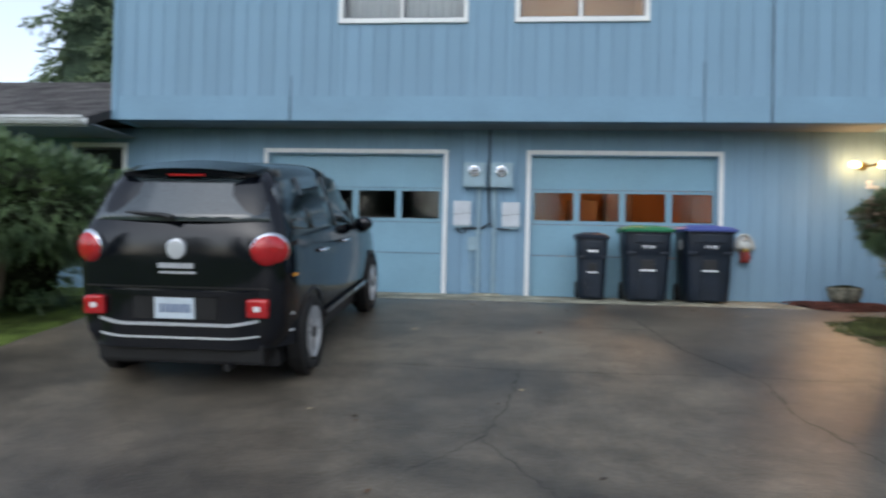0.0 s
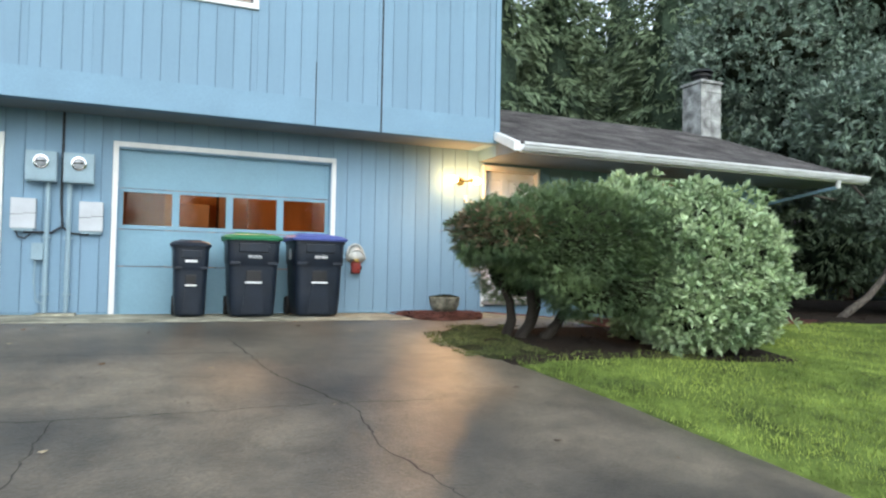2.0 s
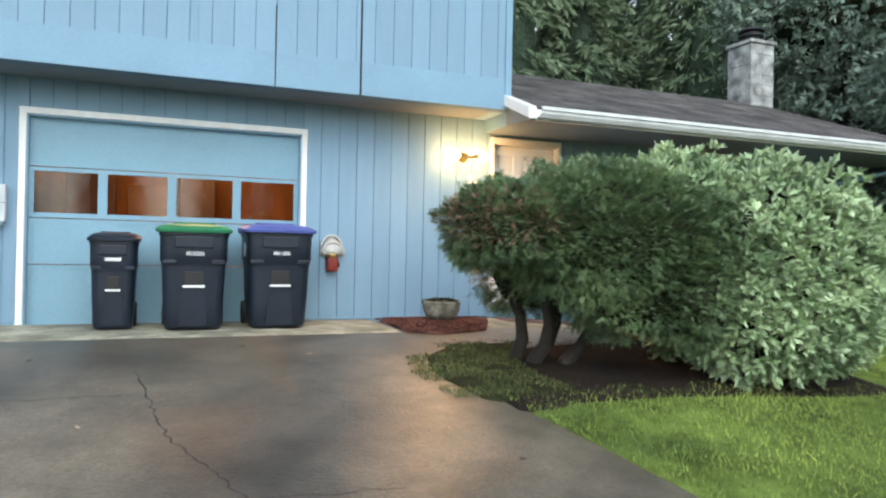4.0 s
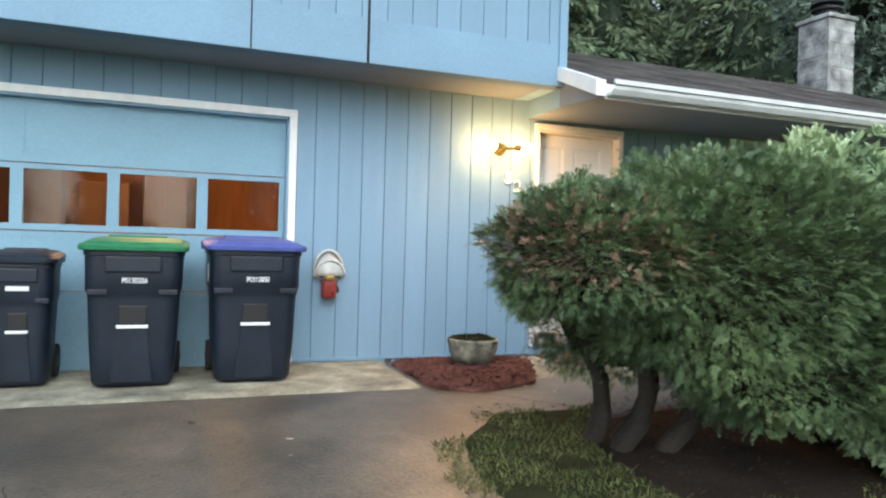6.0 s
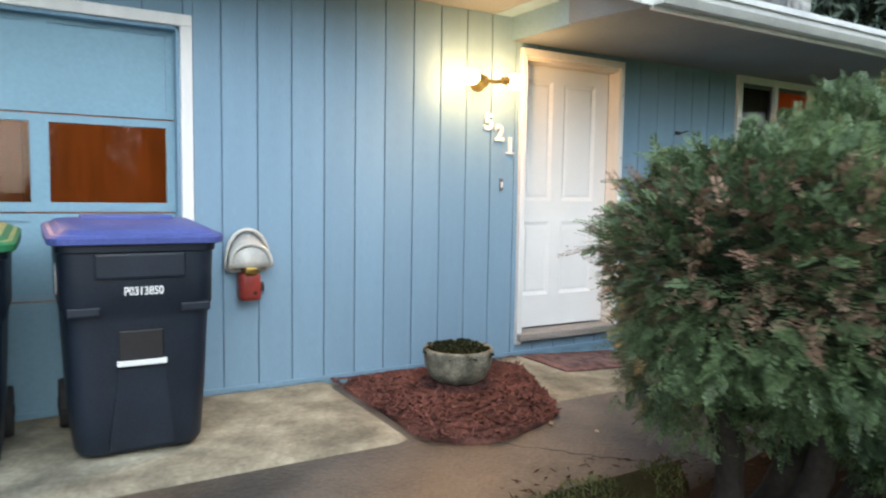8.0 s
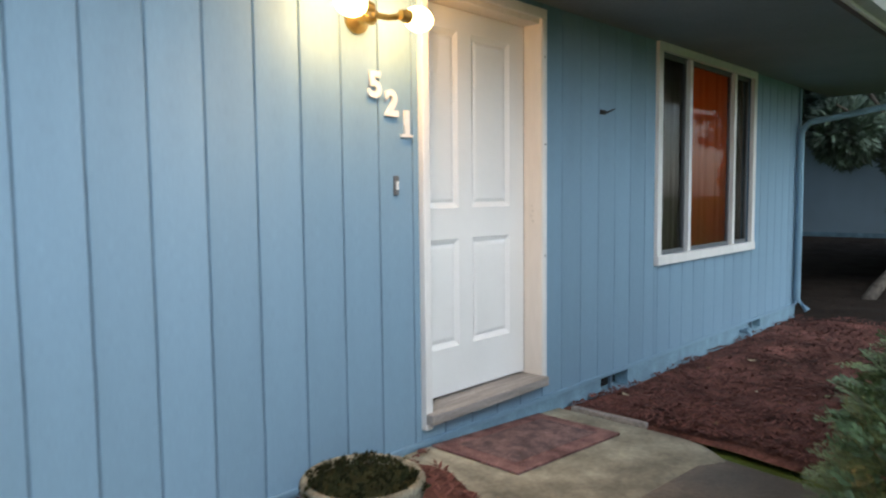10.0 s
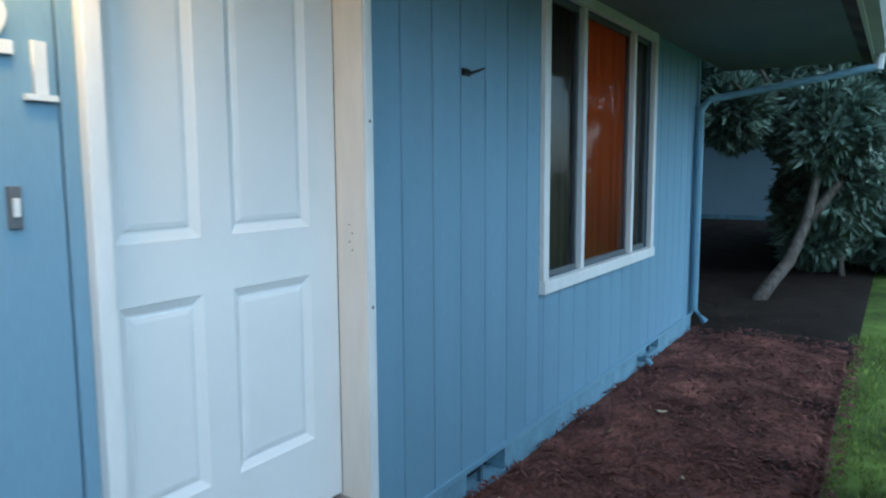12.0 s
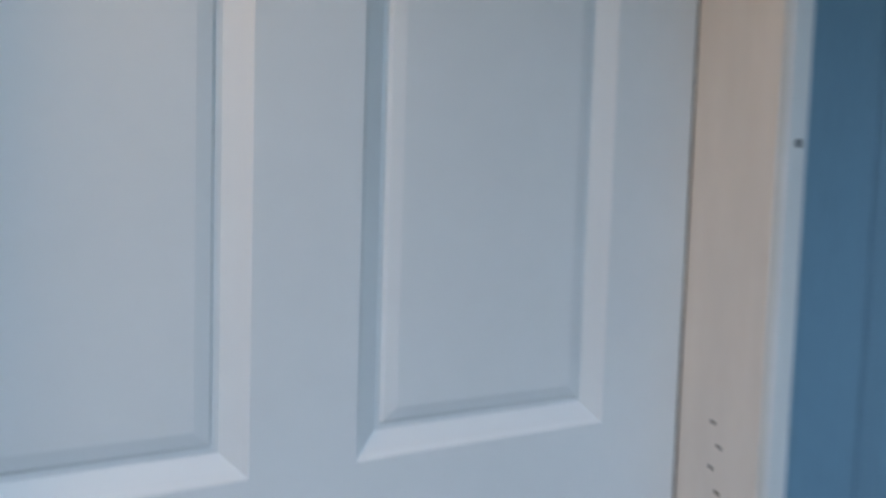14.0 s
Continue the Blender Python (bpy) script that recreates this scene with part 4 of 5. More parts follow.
p3, o3 = lumps(rng, 1500, (-12.1, -2.9, 0.3), (1.35, 0.8, 0.6), 0.2, 3.0, seed=6.0, low=-0.6)
v, f = fronds(rng, p3, o3, 12, 0.045, 0.008, 0.15)
crown("lower_crown", v, f, YEW, left)
for a, b in (((-11.4, -3.5, -0.4), (-11.0, -3.6, 0.5)), ((-11.7, -3.3, -0.4), (-11.9, -3.4, 0.5))):
    part("trunk", tube(bmesh.new(), [a, ((a[0] + b[0]) / 2 + 0.08, a[1], 0.05), b], 0.07, 8, 0.05), TRUNK, left)


def conifer(seed, height, spread, label):
    r = np.random.default_rng(seed)
    t = thing("fir_tree", label, "tree")
    part("trunk", tube(bmesh.new(), [(0, 0, -0.5), (0.05, 0, height * 0.5), (0, 0.03, height)], 0.02 * height, 10, 0.03), TRUNK, t)
    pts, dirs = [], []
    z = 0.06 * height
    while z < height * 0.99:
        reach = spread * (1 - z / height) ** 0.75 * r.uniform(0.75, 1.1) + 0.25
        for k in range(int(7 + reach * 1.6)):
            a = r.uniform(0, math.tau)
            R = reach * r.uniform(0.7, 1.15)
            m = max(5, int(R * 7))
            for i in range(m):
                u = (i + r.random()) / m
                side = r.normal(0, 0.16) * R * (0.3 + u * 0.5)
                pts.append((math.cos(a) * R * u - math.sin(a) * side, math.sin(a) * R * u + math.cos(a) * side, z + R * (0.18 * u - 0.42 * u * u) + r.normal(0, 0.1)))
                dirs.append((math.cos(a) + r.normal(0, 0.4), math.sin(a) + r.normal(0, 0.4), -0.55 + r.normal(0, 0.25)))
        z += height * 0.021
    pts, dirs = np.array(pts), np.array(dirs)
    dirs /= np.linalg.norm(dirs, axis=1, keepdims=True)
    v, f = sprays(r, pts, dirs, 4, 0.36, 0.055, 0.35, 0.35, 0.25)
    crown("crown", v, f, FIR, t)
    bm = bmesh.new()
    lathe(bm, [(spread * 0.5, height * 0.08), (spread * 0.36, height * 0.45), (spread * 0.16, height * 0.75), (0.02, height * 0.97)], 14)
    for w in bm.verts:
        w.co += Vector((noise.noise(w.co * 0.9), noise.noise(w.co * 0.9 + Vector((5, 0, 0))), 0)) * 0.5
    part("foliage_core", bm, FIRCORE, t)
    return t


firs = [conifer(1, 17, 3.6, "tall dark fir with drooping branches"), conifer(2, 20, 4.0, "tall dense dark backdrop fir"), conifer(3, 15, 3.2, "dark fir with uneven drooping branches")]
# The 15 at y -50 are unseen, added to darken reflections on glass and paint.
spots = [(1.5, 13), (5.2, 11.5), (9.0, 12.5), (12.6, 10.0), (16.2, 12.0), (20, 9), (3.4, 17), (7.4, 17.5), (11.6, 17), (17, 19), (23, 15), (26, 6), (-1.8, 16), (28, 12), (0.6, 21), (4.6, 22), (9.4, 22.5), (14, 22), (18.6, 24), (23, 21), (29, 19), (34, 10), (31, 3), (-20.5, 17), (-31, 30), (-24.2, 19.5)] + [(-52 + 7.4 * i + 1.3 * math.sin(i * 2.1), -50 - 3.5 * (i % 2)) for i in range(15)]
for i, (x, y) in enumerate(spots):
    m = pose(x, y, -0.4, 0, 0, 47 * i)
    src = firs[i % 3]
    if i < 3:
        src.matrix_basis = m
    else:
        copy_thing(src, m)
# The added, unseen row gets the same group.
for o in bpy.data.objects:
    if o.name.startswith("fir_tree"):
        tagged(o, group="firs behind the house")


def rhododendron(place, crowns, limbs, label, count, seed):
    r = np.random.default_rng(seed)
    t = thing("rhododendron_tree", label, "tree", place)
    for pts, rad in limbs:
        part("limb", tube(bmesh.new(), pts, rad, 9, rad * 0.45), LIMB, t, smooth=True)
    V, F, k = [], [], 0
    for i, (c, R) in enumerate(crowns):
        p, o = lumps(r, count, c, R, 0.3, 2.6, seed=seed + i * 3.1, shell=0.45)
        d = o + r.normal(0, 0.45, o.shape)
        d /= np.linalg.norm(d, axis=1, keepdims=True)
        v, f = sprays(r, p, d, 8, 0.2, 0.032, 0.06, 0.8, 0.15)
        V.append(v)
        F.append(f + k)
        k += len(v)
        core(c, R, t, seed + i * 3.1, 0.3, 2.6, 0.62)
    crown("crown", np.concatenate(V), np.concatenate(F), RHODO, t)
    return t


rhododendron((7.6, -0.25, gz(9, 0)), [((3.7, 2.65, 4.4), (2.6, 2.2, 2.0)), ((2.5, 3.9, 6.6), (2.4, 2.2, 1.9)), ((6.3, 1.1, 5.2), (2.6, 2.4, 2.6)), ((5.1, 3.1, 8.2), (2.8, 2.4, 2.2)), ((1.9, 0.2, 3.9), (1.9, 1.5, 1.2)), ((2.7, -0.75, 2.35), (1.0, 0.8, 0.75)), ((1.7, 0.3, 2.6), (0.8, 0.6, 0.4)), ((2.3, -0.7, 1.35), (0.8, 0.55, 0.6)), ((4.0, -0.6, 1.4), (1.3, 0.7, 1.3)), ((0.9, 0.42, 2.2), (0.6, 0.3, 0.3)), ((1.3, -0.55, 2.0), (0.7, 0.5, 0.45)), ((3.0, -0.35, 0.9), (0.8, 0.45, 0.7))],
             [([(0, 0, -0.1), (0.22, -0.12, 0.14), (0.5, -0.3, 0.42), (0.85, -0.42, 0.85), (1.05, -0.5, 1.5), (1.5, -0.3, 2.2), (2.2, 0.6, 3.6)], 0.085), ([(0.85, -0.42, 0.85), (1.5, -0.75, 1.4), (2.2, -0.9, 2.2), (4.6, 0.2, 3.8)], 0.07), ([(1.05, -0.5, 1.5), (0.9, -0.1, 2.2), (0.4, 0.3, 3.0)], 0.045), ([(1.5, -0.3, 2.2), (0.6, 0.2, 2.3), (-0.6, 0.2, 2.4)], 0.03)],
             "tall rhododendron with grey-green leaves and crooked limbs", 2100, 21)
rhododendron((14.5, -3.0, gz(14, -3)), [((0.5, 0.6, 3.6), (2.4, 2.2, 2.4)), ((2.2, 3.0, 5.6), (3.0, 2.6, 2.6)), ((1.5, 0.0, 1.4), (2.0, 1.6, 1.5))],
             [([(0, 0, -0.3), (0.1, 0.2, 1.6), (0.6, 0.6, 3.4)], 0.14), ([(0.1, 0.2, 1.4), (1.2, 1.4, 3.4), (2.2, 2.8, 5.2)], 0.1)], "large rhododendron with grey-green leaf clusters", 2000, 31)
rhododendron((10.2, -1.2, gz(10, -1)), [((1.2, -0.6, 0.7), (1.0, 0.8, 0.7)), ((2.4, -1.2, 0.9), (1.2, 0.9, 0.9))], [([(0, 0.2, -0.2), (0.1, 0.3, 0.5), (0.2, 0.4, 1.0)], 0.05)], "low dark shrub under the tall rhododendron", 900, 41)
rhododendron((13.2, -2.2, gz(13, -2)), [((0, 0, 0.7), (1.5, 1.3, 1.0)), ((1.6, 1.4, 1.3), (1.6, 1.1, 1.3))], [([(0, 0, -0.2), (0.1, 0.1, 0.6), (0.2, 0.1, 1.2)], 0.06)], "low dark evergreen shrub at the lawn's far end", 1000, 61)

nb = thing("house", "pale grey-blue neighbouring house beyond the trees", "house", (21, 1.5, gz(20, 1)))
part("wall", boxes((0, 9, -6, 12, -0.3, 3.0)), PALE, nb)
rf = bmesh.new()
loft(rf, [[(-0.6, y, 2.95), (4.5, y, 4.7), (9.6, y, 2.95), (9.6, y, 2.8), (4.5, y, 4.5), (-0.6, y, 2.8)] for y in (-6.6, 12.6)])
part("roof", rf, SHINGLE, nb)
part("foundation", boxes((-0.03, 0, -6, 12, -0.3, 0.12)), FOUND, nb)


# ---- parked car ----
def car():
    base_y = -4.93
    slope = math.degrees(math.atan((gz(-8, base_y + 2.6) - gz(-8, base_y)) / 2.6))
    t = thing("car", "black compact five-door hatchback parked nose to the garage", "car", (-7.99, base_y, gz(-8, base_y) + 0.002), (slope, 0, 0.2))
    st = [(-0.70, 0.60, 0.64, 0.50, 0.38, 0.66, 0.74), (-0.685, 0.70, 0.75, 0.58, 0.33, 0.80, 0.98), (-0.66, 0.77, 0.81, 0.62, 0.30, 1.02, 1.17), (-0.60, 0.82, 0.85, 0.64, 0.28, 1.16, 1.28), (-0.50, 0.85, 0.875, 0.64, 0.27, 1.18, 1.46),
          (-0.40, 0.86, 0.885, 0.64, 0.27, 1.17, 1.61), (-0.25, 0.865, 0.89, 0.65, 0.26, 1.15, 1.66), (0.1, 0.87, 0.89, 0.655, 0.25, 1.12, 1.69), (0.8, 0.87, 0.89, 0.655, 0.24, 1.08, 1.70), (1.5, 0.87, 0.89, 0.64, 0.24, 1.05, 1.66), (2.0, 0.87, 0.885, 0.6, 0.24, 1.02, 1.46),
          (2.4, 0.87, 0.88, 0.62, 0.24, 1.0, 1.14), (2.9, 0.86, 0.865, 0.6, 0.24, 0.92, 1.05), (3.2, 0.78, 0.8, 0.5, 0.26, 0.78, 0.88), (3.36, 0.6, 0.62, 0.4, 0.3, 0.58, 0.66)]
    rings = []
    for y, w0, w1, w2, zb, ze, zr in st:
        half = [(w0 * 0.94, zb), (w0, zb + 0.1), (w1, zb + (ze - zb) * 0.55), (w1 * 0.985, ze - 0.04), (w1 * 0.955, ze), (w1 * 0.5 + w2 * 0.5, ze * 0.5 + zr * 0.5), (w2, zr - 0.05), (w2 * 0.86, zr - 0.008), (w2 * 0.4, zr)]
        rings.append([(x, y, z) for x, z in half] + [(-x, y, z) for x, z in reversed(half)])
    body = part("body", loft(bmesh.new(), rings), PAINT, t, "glossy black bodywork", smooth=True)
    sub = body.modifiers.new("round", "SUBSURF")
    sub.levels = sub.render_levels = 1

    def side(y, h, s, out=0.012):
        for (a, *p), (b, *q) in zip(st, st[1:]):
            if a <= y <= b:
                w0, w1, w2, zb, ze, zr = [i + (j - i) * (y - a) / (b - a) for i, j in zip(p, q)]
                return (s * (w1 * 0.955 + (w2 - w1 * 0.955) * h + out), y, ze + (zr - 0.05 - ze) * h)
    for s in (1, -1):
        for name, ya, yb in (("quarter_window", -0.42, 0.02), ("rear_window", 0.08, 0.85), ("front_window", 0.92, 1.75)):
            ys = [ya + (yb - ya) * i / 6 for i in range(7)]
            grid = [[side(y, h, s) for h in (0.08, 0.35, 0.65, 0.88)] for y in ys]
            vs = [p for g in grid for p in g]
            fs = [(i * 4 + j, i * 4 + j + 1, i * 4 + j + 5, i * 4 + j + 4) for i in range(6) for j in range(3)]
            g = raw(name, vs, fs, CARGLASS, t, "dark tinted glass", smooth=True)
            m = g.modifiers.new("thick", "SOLIDIFY")
            m.thickness = 0.004
        mir = bmesh.new()
        bmesh.ops.create_icosphere(mir, subdivisions=3, radius=1, matrix=Matrix.Translation((s * 0.97, 1.75, 1.08)) @ Matrix.Diagonal((0.1, 0.06, 0.075, 1)))
        part("door_mirror", mir, PAINT, t, smooth=True)
        part("mirror_arm", tube(bmesh.new(), [(s * 0.84, 1.8, 1.04), (s * 0.96, 1.77, 1.08)], 0.03), TRIMBLK, t)
        for y in (0.25, 1.1):
            part("door_handle", tube(bmesh.new(), [(s * 0.885, y, 0.96), (s * 0.915, y + 0.03, 0.965), (s * 0.915, y + 0.16, 0.965), (s * 0.885, y + 0.19, 0.96)], 0.014), CHROME, t, "chrome handle")
        part("sill_strip", boxes((min(s * 0.875, s * 0.9), max(s * 0.875, s * 0.9), 0.4, 2.2, 0.36, 0.42), bevel=0.008), TRIMBLK, t)
        part("sill_line", boxes((min(s * 0.895, s * 0.903), max(s * 0.895, s * 0.903), 0.4, 2.2, 0.395, 0.41)), CHROME, t)
        for yw in (0.0, 2.61):
            arch = bmesh.new()
            lathe(arch, [(0.375, s * 0.78), (0.375, s * 0.885), (0.345, s * 0.895), (0.33, s * 0.78)], 32, (0, yw, 0.33), "x")
            part("wheel_arch", arch, TRIMBLK, t)
            wheel = part("wheel", lathe(bmesh.new(), [(0.2, s * 0.7), (0.3, s * 0.69), (0.318, s * 0.72), (0.32, s * 0.8), (0.315, s * 0.87), (0.29, s * 0.9), (0.225, s * 0.9), (0.21, s * 0.86)], 36, (0, yw, 0.32), "x"), RUBBER, t, "black rubber tyre", smooth=True)
            rim = bmesh.new()
            lathe(rim, [(0.212, s * 0.85), (0.212, s * 0.902), (0.195, s * 0.902), (0.19, s * 0.865)], 30, (0, yw, 0.32), "x")
            for k in range(5):
                a = k * math.tau / 5
                d = Vector((0, math.cos(a), math.sin(a)))
                n = Vector((0, -math.sin(a), math.cos(a)))
                c = Vector((s * 0.885, yw, 0.32))
                tip = c + d * 0.2
                for off in (-0.02, 0.02):
                    loft(rim, [[q + n * (off - w) + Vector((s * 0.008, 0, 0)), q + n * (off + w) + Vector((s * 0.008, 0, 0)), q + n * (off + w) - Vector((s * 0.02, 0, 0)), q + n * (off - w) - Vector((s * 0.02, 0, 0))] for q, w in ((c + d * 0.03, 0.014), (tip + n * off * 1.2, 0.02))])
            part("rim", rim, RIM, wheel, "silver alloy rim")
            part("hub", lathe(bmesh.new(), [(0.05, s * 0.87), (0.05, s * 0.9), (0.03, s * 0.905)], 16, (0, yw, 0.32), "x"), TRIMBLK, wheel)
        # tail lamp, lower fog lamp
        lb = bmesh.new()
        bmesh.ops.create_icosphere(lb, subdivisions=3, radius=1, matrix=Matrix.Translation((s * 0.735, -0.63, 1.06)) @ Matrix.Rotation(s * 0.5, 4, "Z") @ Matrix.Diagonal((0.155, 0.05, 0.13, 1)))
        part("tail_lamp_bezel", lb, CHROME, t, smooth=True)
        lb = bmesh.new()
        bmesh.ops.create_icosphere(lb, subdivisions=3, radius=1, matrix=Matrix.Translation((s * 0.735, -0.64, 1.055)) @ Matrix.Rotation(s * 0.5, 4, "Z") @ Matrix.Diagonal((0.148, 0.062, 0.118, 1)))
        part("tail_lamp", lb, REDLENS, t, "red tail lamp lens", smooth=True)
        part("fog_lamp", boxes((s * 0.66 - 0.085, s * 0.66 + 0.085, -0.752, -0.68, 0.57, 0.71), bevel=0.02), REDLENS, t, "small square red lamp", smooth=True)
        part("fog_lens", boxes((s * 0.66 - 0.025, s * 0.66 + 0.025, -0.757, -0.745, 0.62, 0.66), bevel=0.006), DECAL, t)
        part("side_marker", boxes((min(s * 0.872, s * 0.892), max(s * 0.872, s * 0.892), -0.5, -0.42, 0.85, 0.87), bevel=0.004), mat("amber_lens", (0.7, 0.3, 0.03), 0.2, vary=0.1, bump=0), t, "amber side marker")
    vs, fs = [], []
    for i in range(7):
        u = i / 6
        y, z, w = -0.63 + 0.215 * u, 1.26 + 0.33 * u, 0.72 - 0.12 * u
        for j in range(9):
            q = -1 + j / 4
            vs.append((w * q, y - 0.022 + 0.075 * q * q, z))
    fs = [(i * 9 + j, i * 9 + j + 1, i * 9 + j + 10, i * 9 + j + 9) for i in range(6) for j in range(8)]
    g = raw("rear_screen", vs, fs, CARGLASS, t, "tinted rear screen", smooth=True)
    g.modifiers.new("thick", "SOLIDIFY").thickness = 0.005
    part("wiper", tube(bmesh.new(), [(-0.02, -0.69, 1.285), (-0.12, -0.68, 1.305), (-0.42, -0.64, 1.32)], 0.026, 6, 0.01), TRIMBLK, t)
    sp = bmesh.new()
    loft(sp, [[(x, -0.53 + 0.1 * (x / 0.58) ** 2, 1.645 - 0.045 * (x / 0.58) ** 2), (x, -0.2, 1.705 - 0.05 * (x / 0.58) ** 2), (x, -0.2, 1.6), (x, -0.46 + 0.08 * (x / 0.58) ** 2, 1.575 - 0.0 * x)] for x in [-0.58 + 1.16 * i / 14 for i in range(15)]])
    part("spoiler", sp, PAINT, t, smooth=False)
    part("brake_lamp", boxes((-0.15, 0.15, -0.49, -0.47, 1.585, 1.6)), REDLENS, t)
    def wrap(half, y0, z0, z1, deep, lift=0.0):
        """A band that bends round the car's tail and rises a little towards its ends."""
        bm = bmesh.new()
        rows = []
        for i in range(21):
            q = -1 + i / 10
            y = y0 + 0.26 * max(0.0, abs(q) - 0.55) ** 2 / 0.2
            u = lift * max(0.0, abs(q) - 0.5)
            rows.append([(half * q, y, z0 + u), (half * q, y, z1 + u), (half * q * 0.97, y + deep, z1 + u), (half * q * 0.97, y + deep, z0 + u)])
        return loft(bm, rows)
    part("bumper", wrap(0.865, -0.735, 0.33, 0.73, 0.2), PAINT, t, smooth=False)
    part("bumper_lip", wrap(0.86, -0.755, 0.72, 0.76, 0.22), PAINT, t, "gloss black ledge under the hatch")
    part("plate_recess", boxes((-0.34, 0.34, -0.742, -0.73, 0.55, 0.73), bevel=0.004), TRIMBLK, t)
    part("number_plate", boxes((-0.16, 0.16, -0.752, -0.74, 0.555, 0.71), bevel=0.003), PLATE, t, "pale number plate with unreadable marks")
    part("plate_marks", boxes(*[(-0.115 + 0.036 * i, -0.091 + 0.036 * i, -0.754, -0.751, 0.6, 0.665) for i in range(7)]), mat("plate_ink", (0.1, 0.14, 0.25), 0.5), t)
    part("chrome_strip", wrap(0.872, -0.748, 0.5, 0.522, 0.03, 0.12), SATIN, t, "bright bumper strip")
    part("lower_strip", wrap(0.868, -0.743, 0.405, 0.418, 0.03, 0.06), GUTTER, t)
    # Low black blocks, added to deepen the shade beneath the car.
    part("diffuser", boxes((-0.68, 0.68, -0.68, -0.5, 0.2, 0.36), bevel=0.03), TRIMBLK, t)
    part("underbody", boxes((-0.74, 0.74, -0.5, 3.1, 0.15, 0.3), bevel=0.02), TRIMBLK, t)
    part("exhaust", tube(bmesh.new(), [(0.4, -0.72, 0.19), (0.4, -0.3, 0.19)], 0.03), TRIMBLK, t)
    part("badge", lathe(bmesh.new(), [(0.075, 0.66), (0.075, 0.7), (0.06, 0.706)], 28, (0, 0, 1.06), "y"), SATIN, t, "round bright badge")
    part("name_plate", boxes(*[(-0.14 + 0.058 * i, -0.095 + 0.058 * i, -0.715, -0.68, 0.92, 0.955) for i in range(5)], *[(-0.13 + 0.075 * i, -0.07 + 0.075 * i, -0.715, -0.68, 0.88, 0.895) for i in range(4)]), SATIN, t)
    t.scale = (0.96, 1, 1.03)
    part("hatch_gap", boxes((-0.74, 0.74, -0.7, -0.5, 0.775, 0.783)), DARKGAP, t)
    return t


car()


# ---- wheeled bins ----
def bin_thing(x, y, w, d, h, lid, label, writing, decal=False):
    t = thing("wheeled_bin", label, "bin", (x, y, 0.012), (0, 0, random.Random(x).uniform(-2, 2)), group="bins by the garage")
    b = 0.79

    def ring(z, s, r=0.085):
        W, D = w / 2 * s, d / 2 * s
        pts = []
        for cx, cy, a0 in ((W - r, D - r, 0), (-W + r, D - r, 90), (-W + r, -D + r, 180), (W - r, -D + r, 270)):
            for k in range(6):
                a = radians(a0 + 18 * k)
                pts.append((cx + r * math.cos(a), cy + r * math.sin(a), z))
        return pts
    body = part("body", loft(bmesh.new(), [ring(0.02, b * 0.95), ring(0.05, b), ring(h * 0.3, 0.84), ring(h * 0.6, 0.875), ring(h * 0.645, 0.89), ring(h * 0.67, 0.925), ring(h * 0.8, 0.93), ring(h * 0.9, 0.94), ring(h * 0.905, 0.965), ring(h * 0.95, 0.97)]), BLACKPL, t, "black moulded plastic body", smooth=True)
    body.modifiers.new("crisp", "EDGE_SPLIT").split_angle = radians(38)
    f = -d / 2
    part("grip_ledge", boxes((-w * 0.27, w * 0.27, f * 0.935 - 0.016, f * 0.88, h * 0.79, h * 0.9), bevel=0.012), BLACKPL, t)
    for a, c in ((-w * 0.43, -w * 0.24), (w * 0.24, w * 0.43)):
        part("front_rib", boxes((a, c, f * 0.9 - 0.014, f * 0.8, h * 0.635, h * 0.675), bevel=0.008), BLACKPL, t)
    part("lift_recess", boxes((-w * 0.135, w * 0.135, f * 0.868 - 0.006, f * 0.78, h * 0.43, h * 0.565), bevel=0.008), TRIMBLK, t)
    part("lift_bar", boxes((-w * 0.15, w * 0.15, f * 0.868 - 0.022, f * 0.84, h * 0.412, h * 0.434), bevel=0.004), DECAL, t, "white lift bar")
    pf = bmesh.new()
    loft(pf, [[(-w * 0.2, f * 0.79 - 0.012, 0.045), (w * 0.2, f * 0.79 - 0.012, 0.045), (w * 0.2, f * 0.7, 0.045), (-w * 0.2, f * 0.7, 0.045)], [(-w * 0.14, f * 0.85 - 0.014, h * 0.4), (w * 0.14, f * 0.85 - 0.014, h * 0.4), (w * 0.14, f * 0.7, h * 0.4), (-w * 0.14, f * 0.7, h * 0.4)]])
    part("front_panel", pf, BLACKPL, t)
    lm = bmesh.new()
    rows = [ring(h * 0.935, 1.02), ring(h * 0.94, 1.05), ring(h * 0.965, 1.06), ring(h * 0.975, 1.02), ring(h * 0.978, 0.97), ring(h * 0.995, 0.9), ring(h * 1.01, 0.6)]
    rows = [[(p, q, z + (0.035 * (q / d + 0.5) if i > 1 else 0)) for p, q, z in r] for i, r in enumerate(rows)]  # the lid rises to its hinge
    loft(lm, rows)
    L = part("lid", lm, lid, t)
    part("lid_ridge", boxes((-w * 0.3, w * 0.3, d * 0.05, d * 0.3, h * 1.02, h * 1.045), bevel=0.01), lid, L)
    part("hinge_handle", tube(bmesh.new(), [(-w * 0.4, d * 0.5, h * 0.92), (-w * 0.4, d * 0.58, h * 0.94), (w * 0.4, d * 0.58, h * 0.94), (w * 0.4, d * 0.5, h * 0.92)], 0.014), BLACKPL, t)
    for s in (1, -1):
        wh = part("wheel", lathe(bmesh.new(), [(0.09, s * w * 0.37), (0.12, s * w * 0.37), (0.125, s * w * 0.41), (0.12, s * w * 0.445), (0.05, s * w * 0.445)], 24, (0, d * 0.42, 0.125), "x"), RUBBER, t)
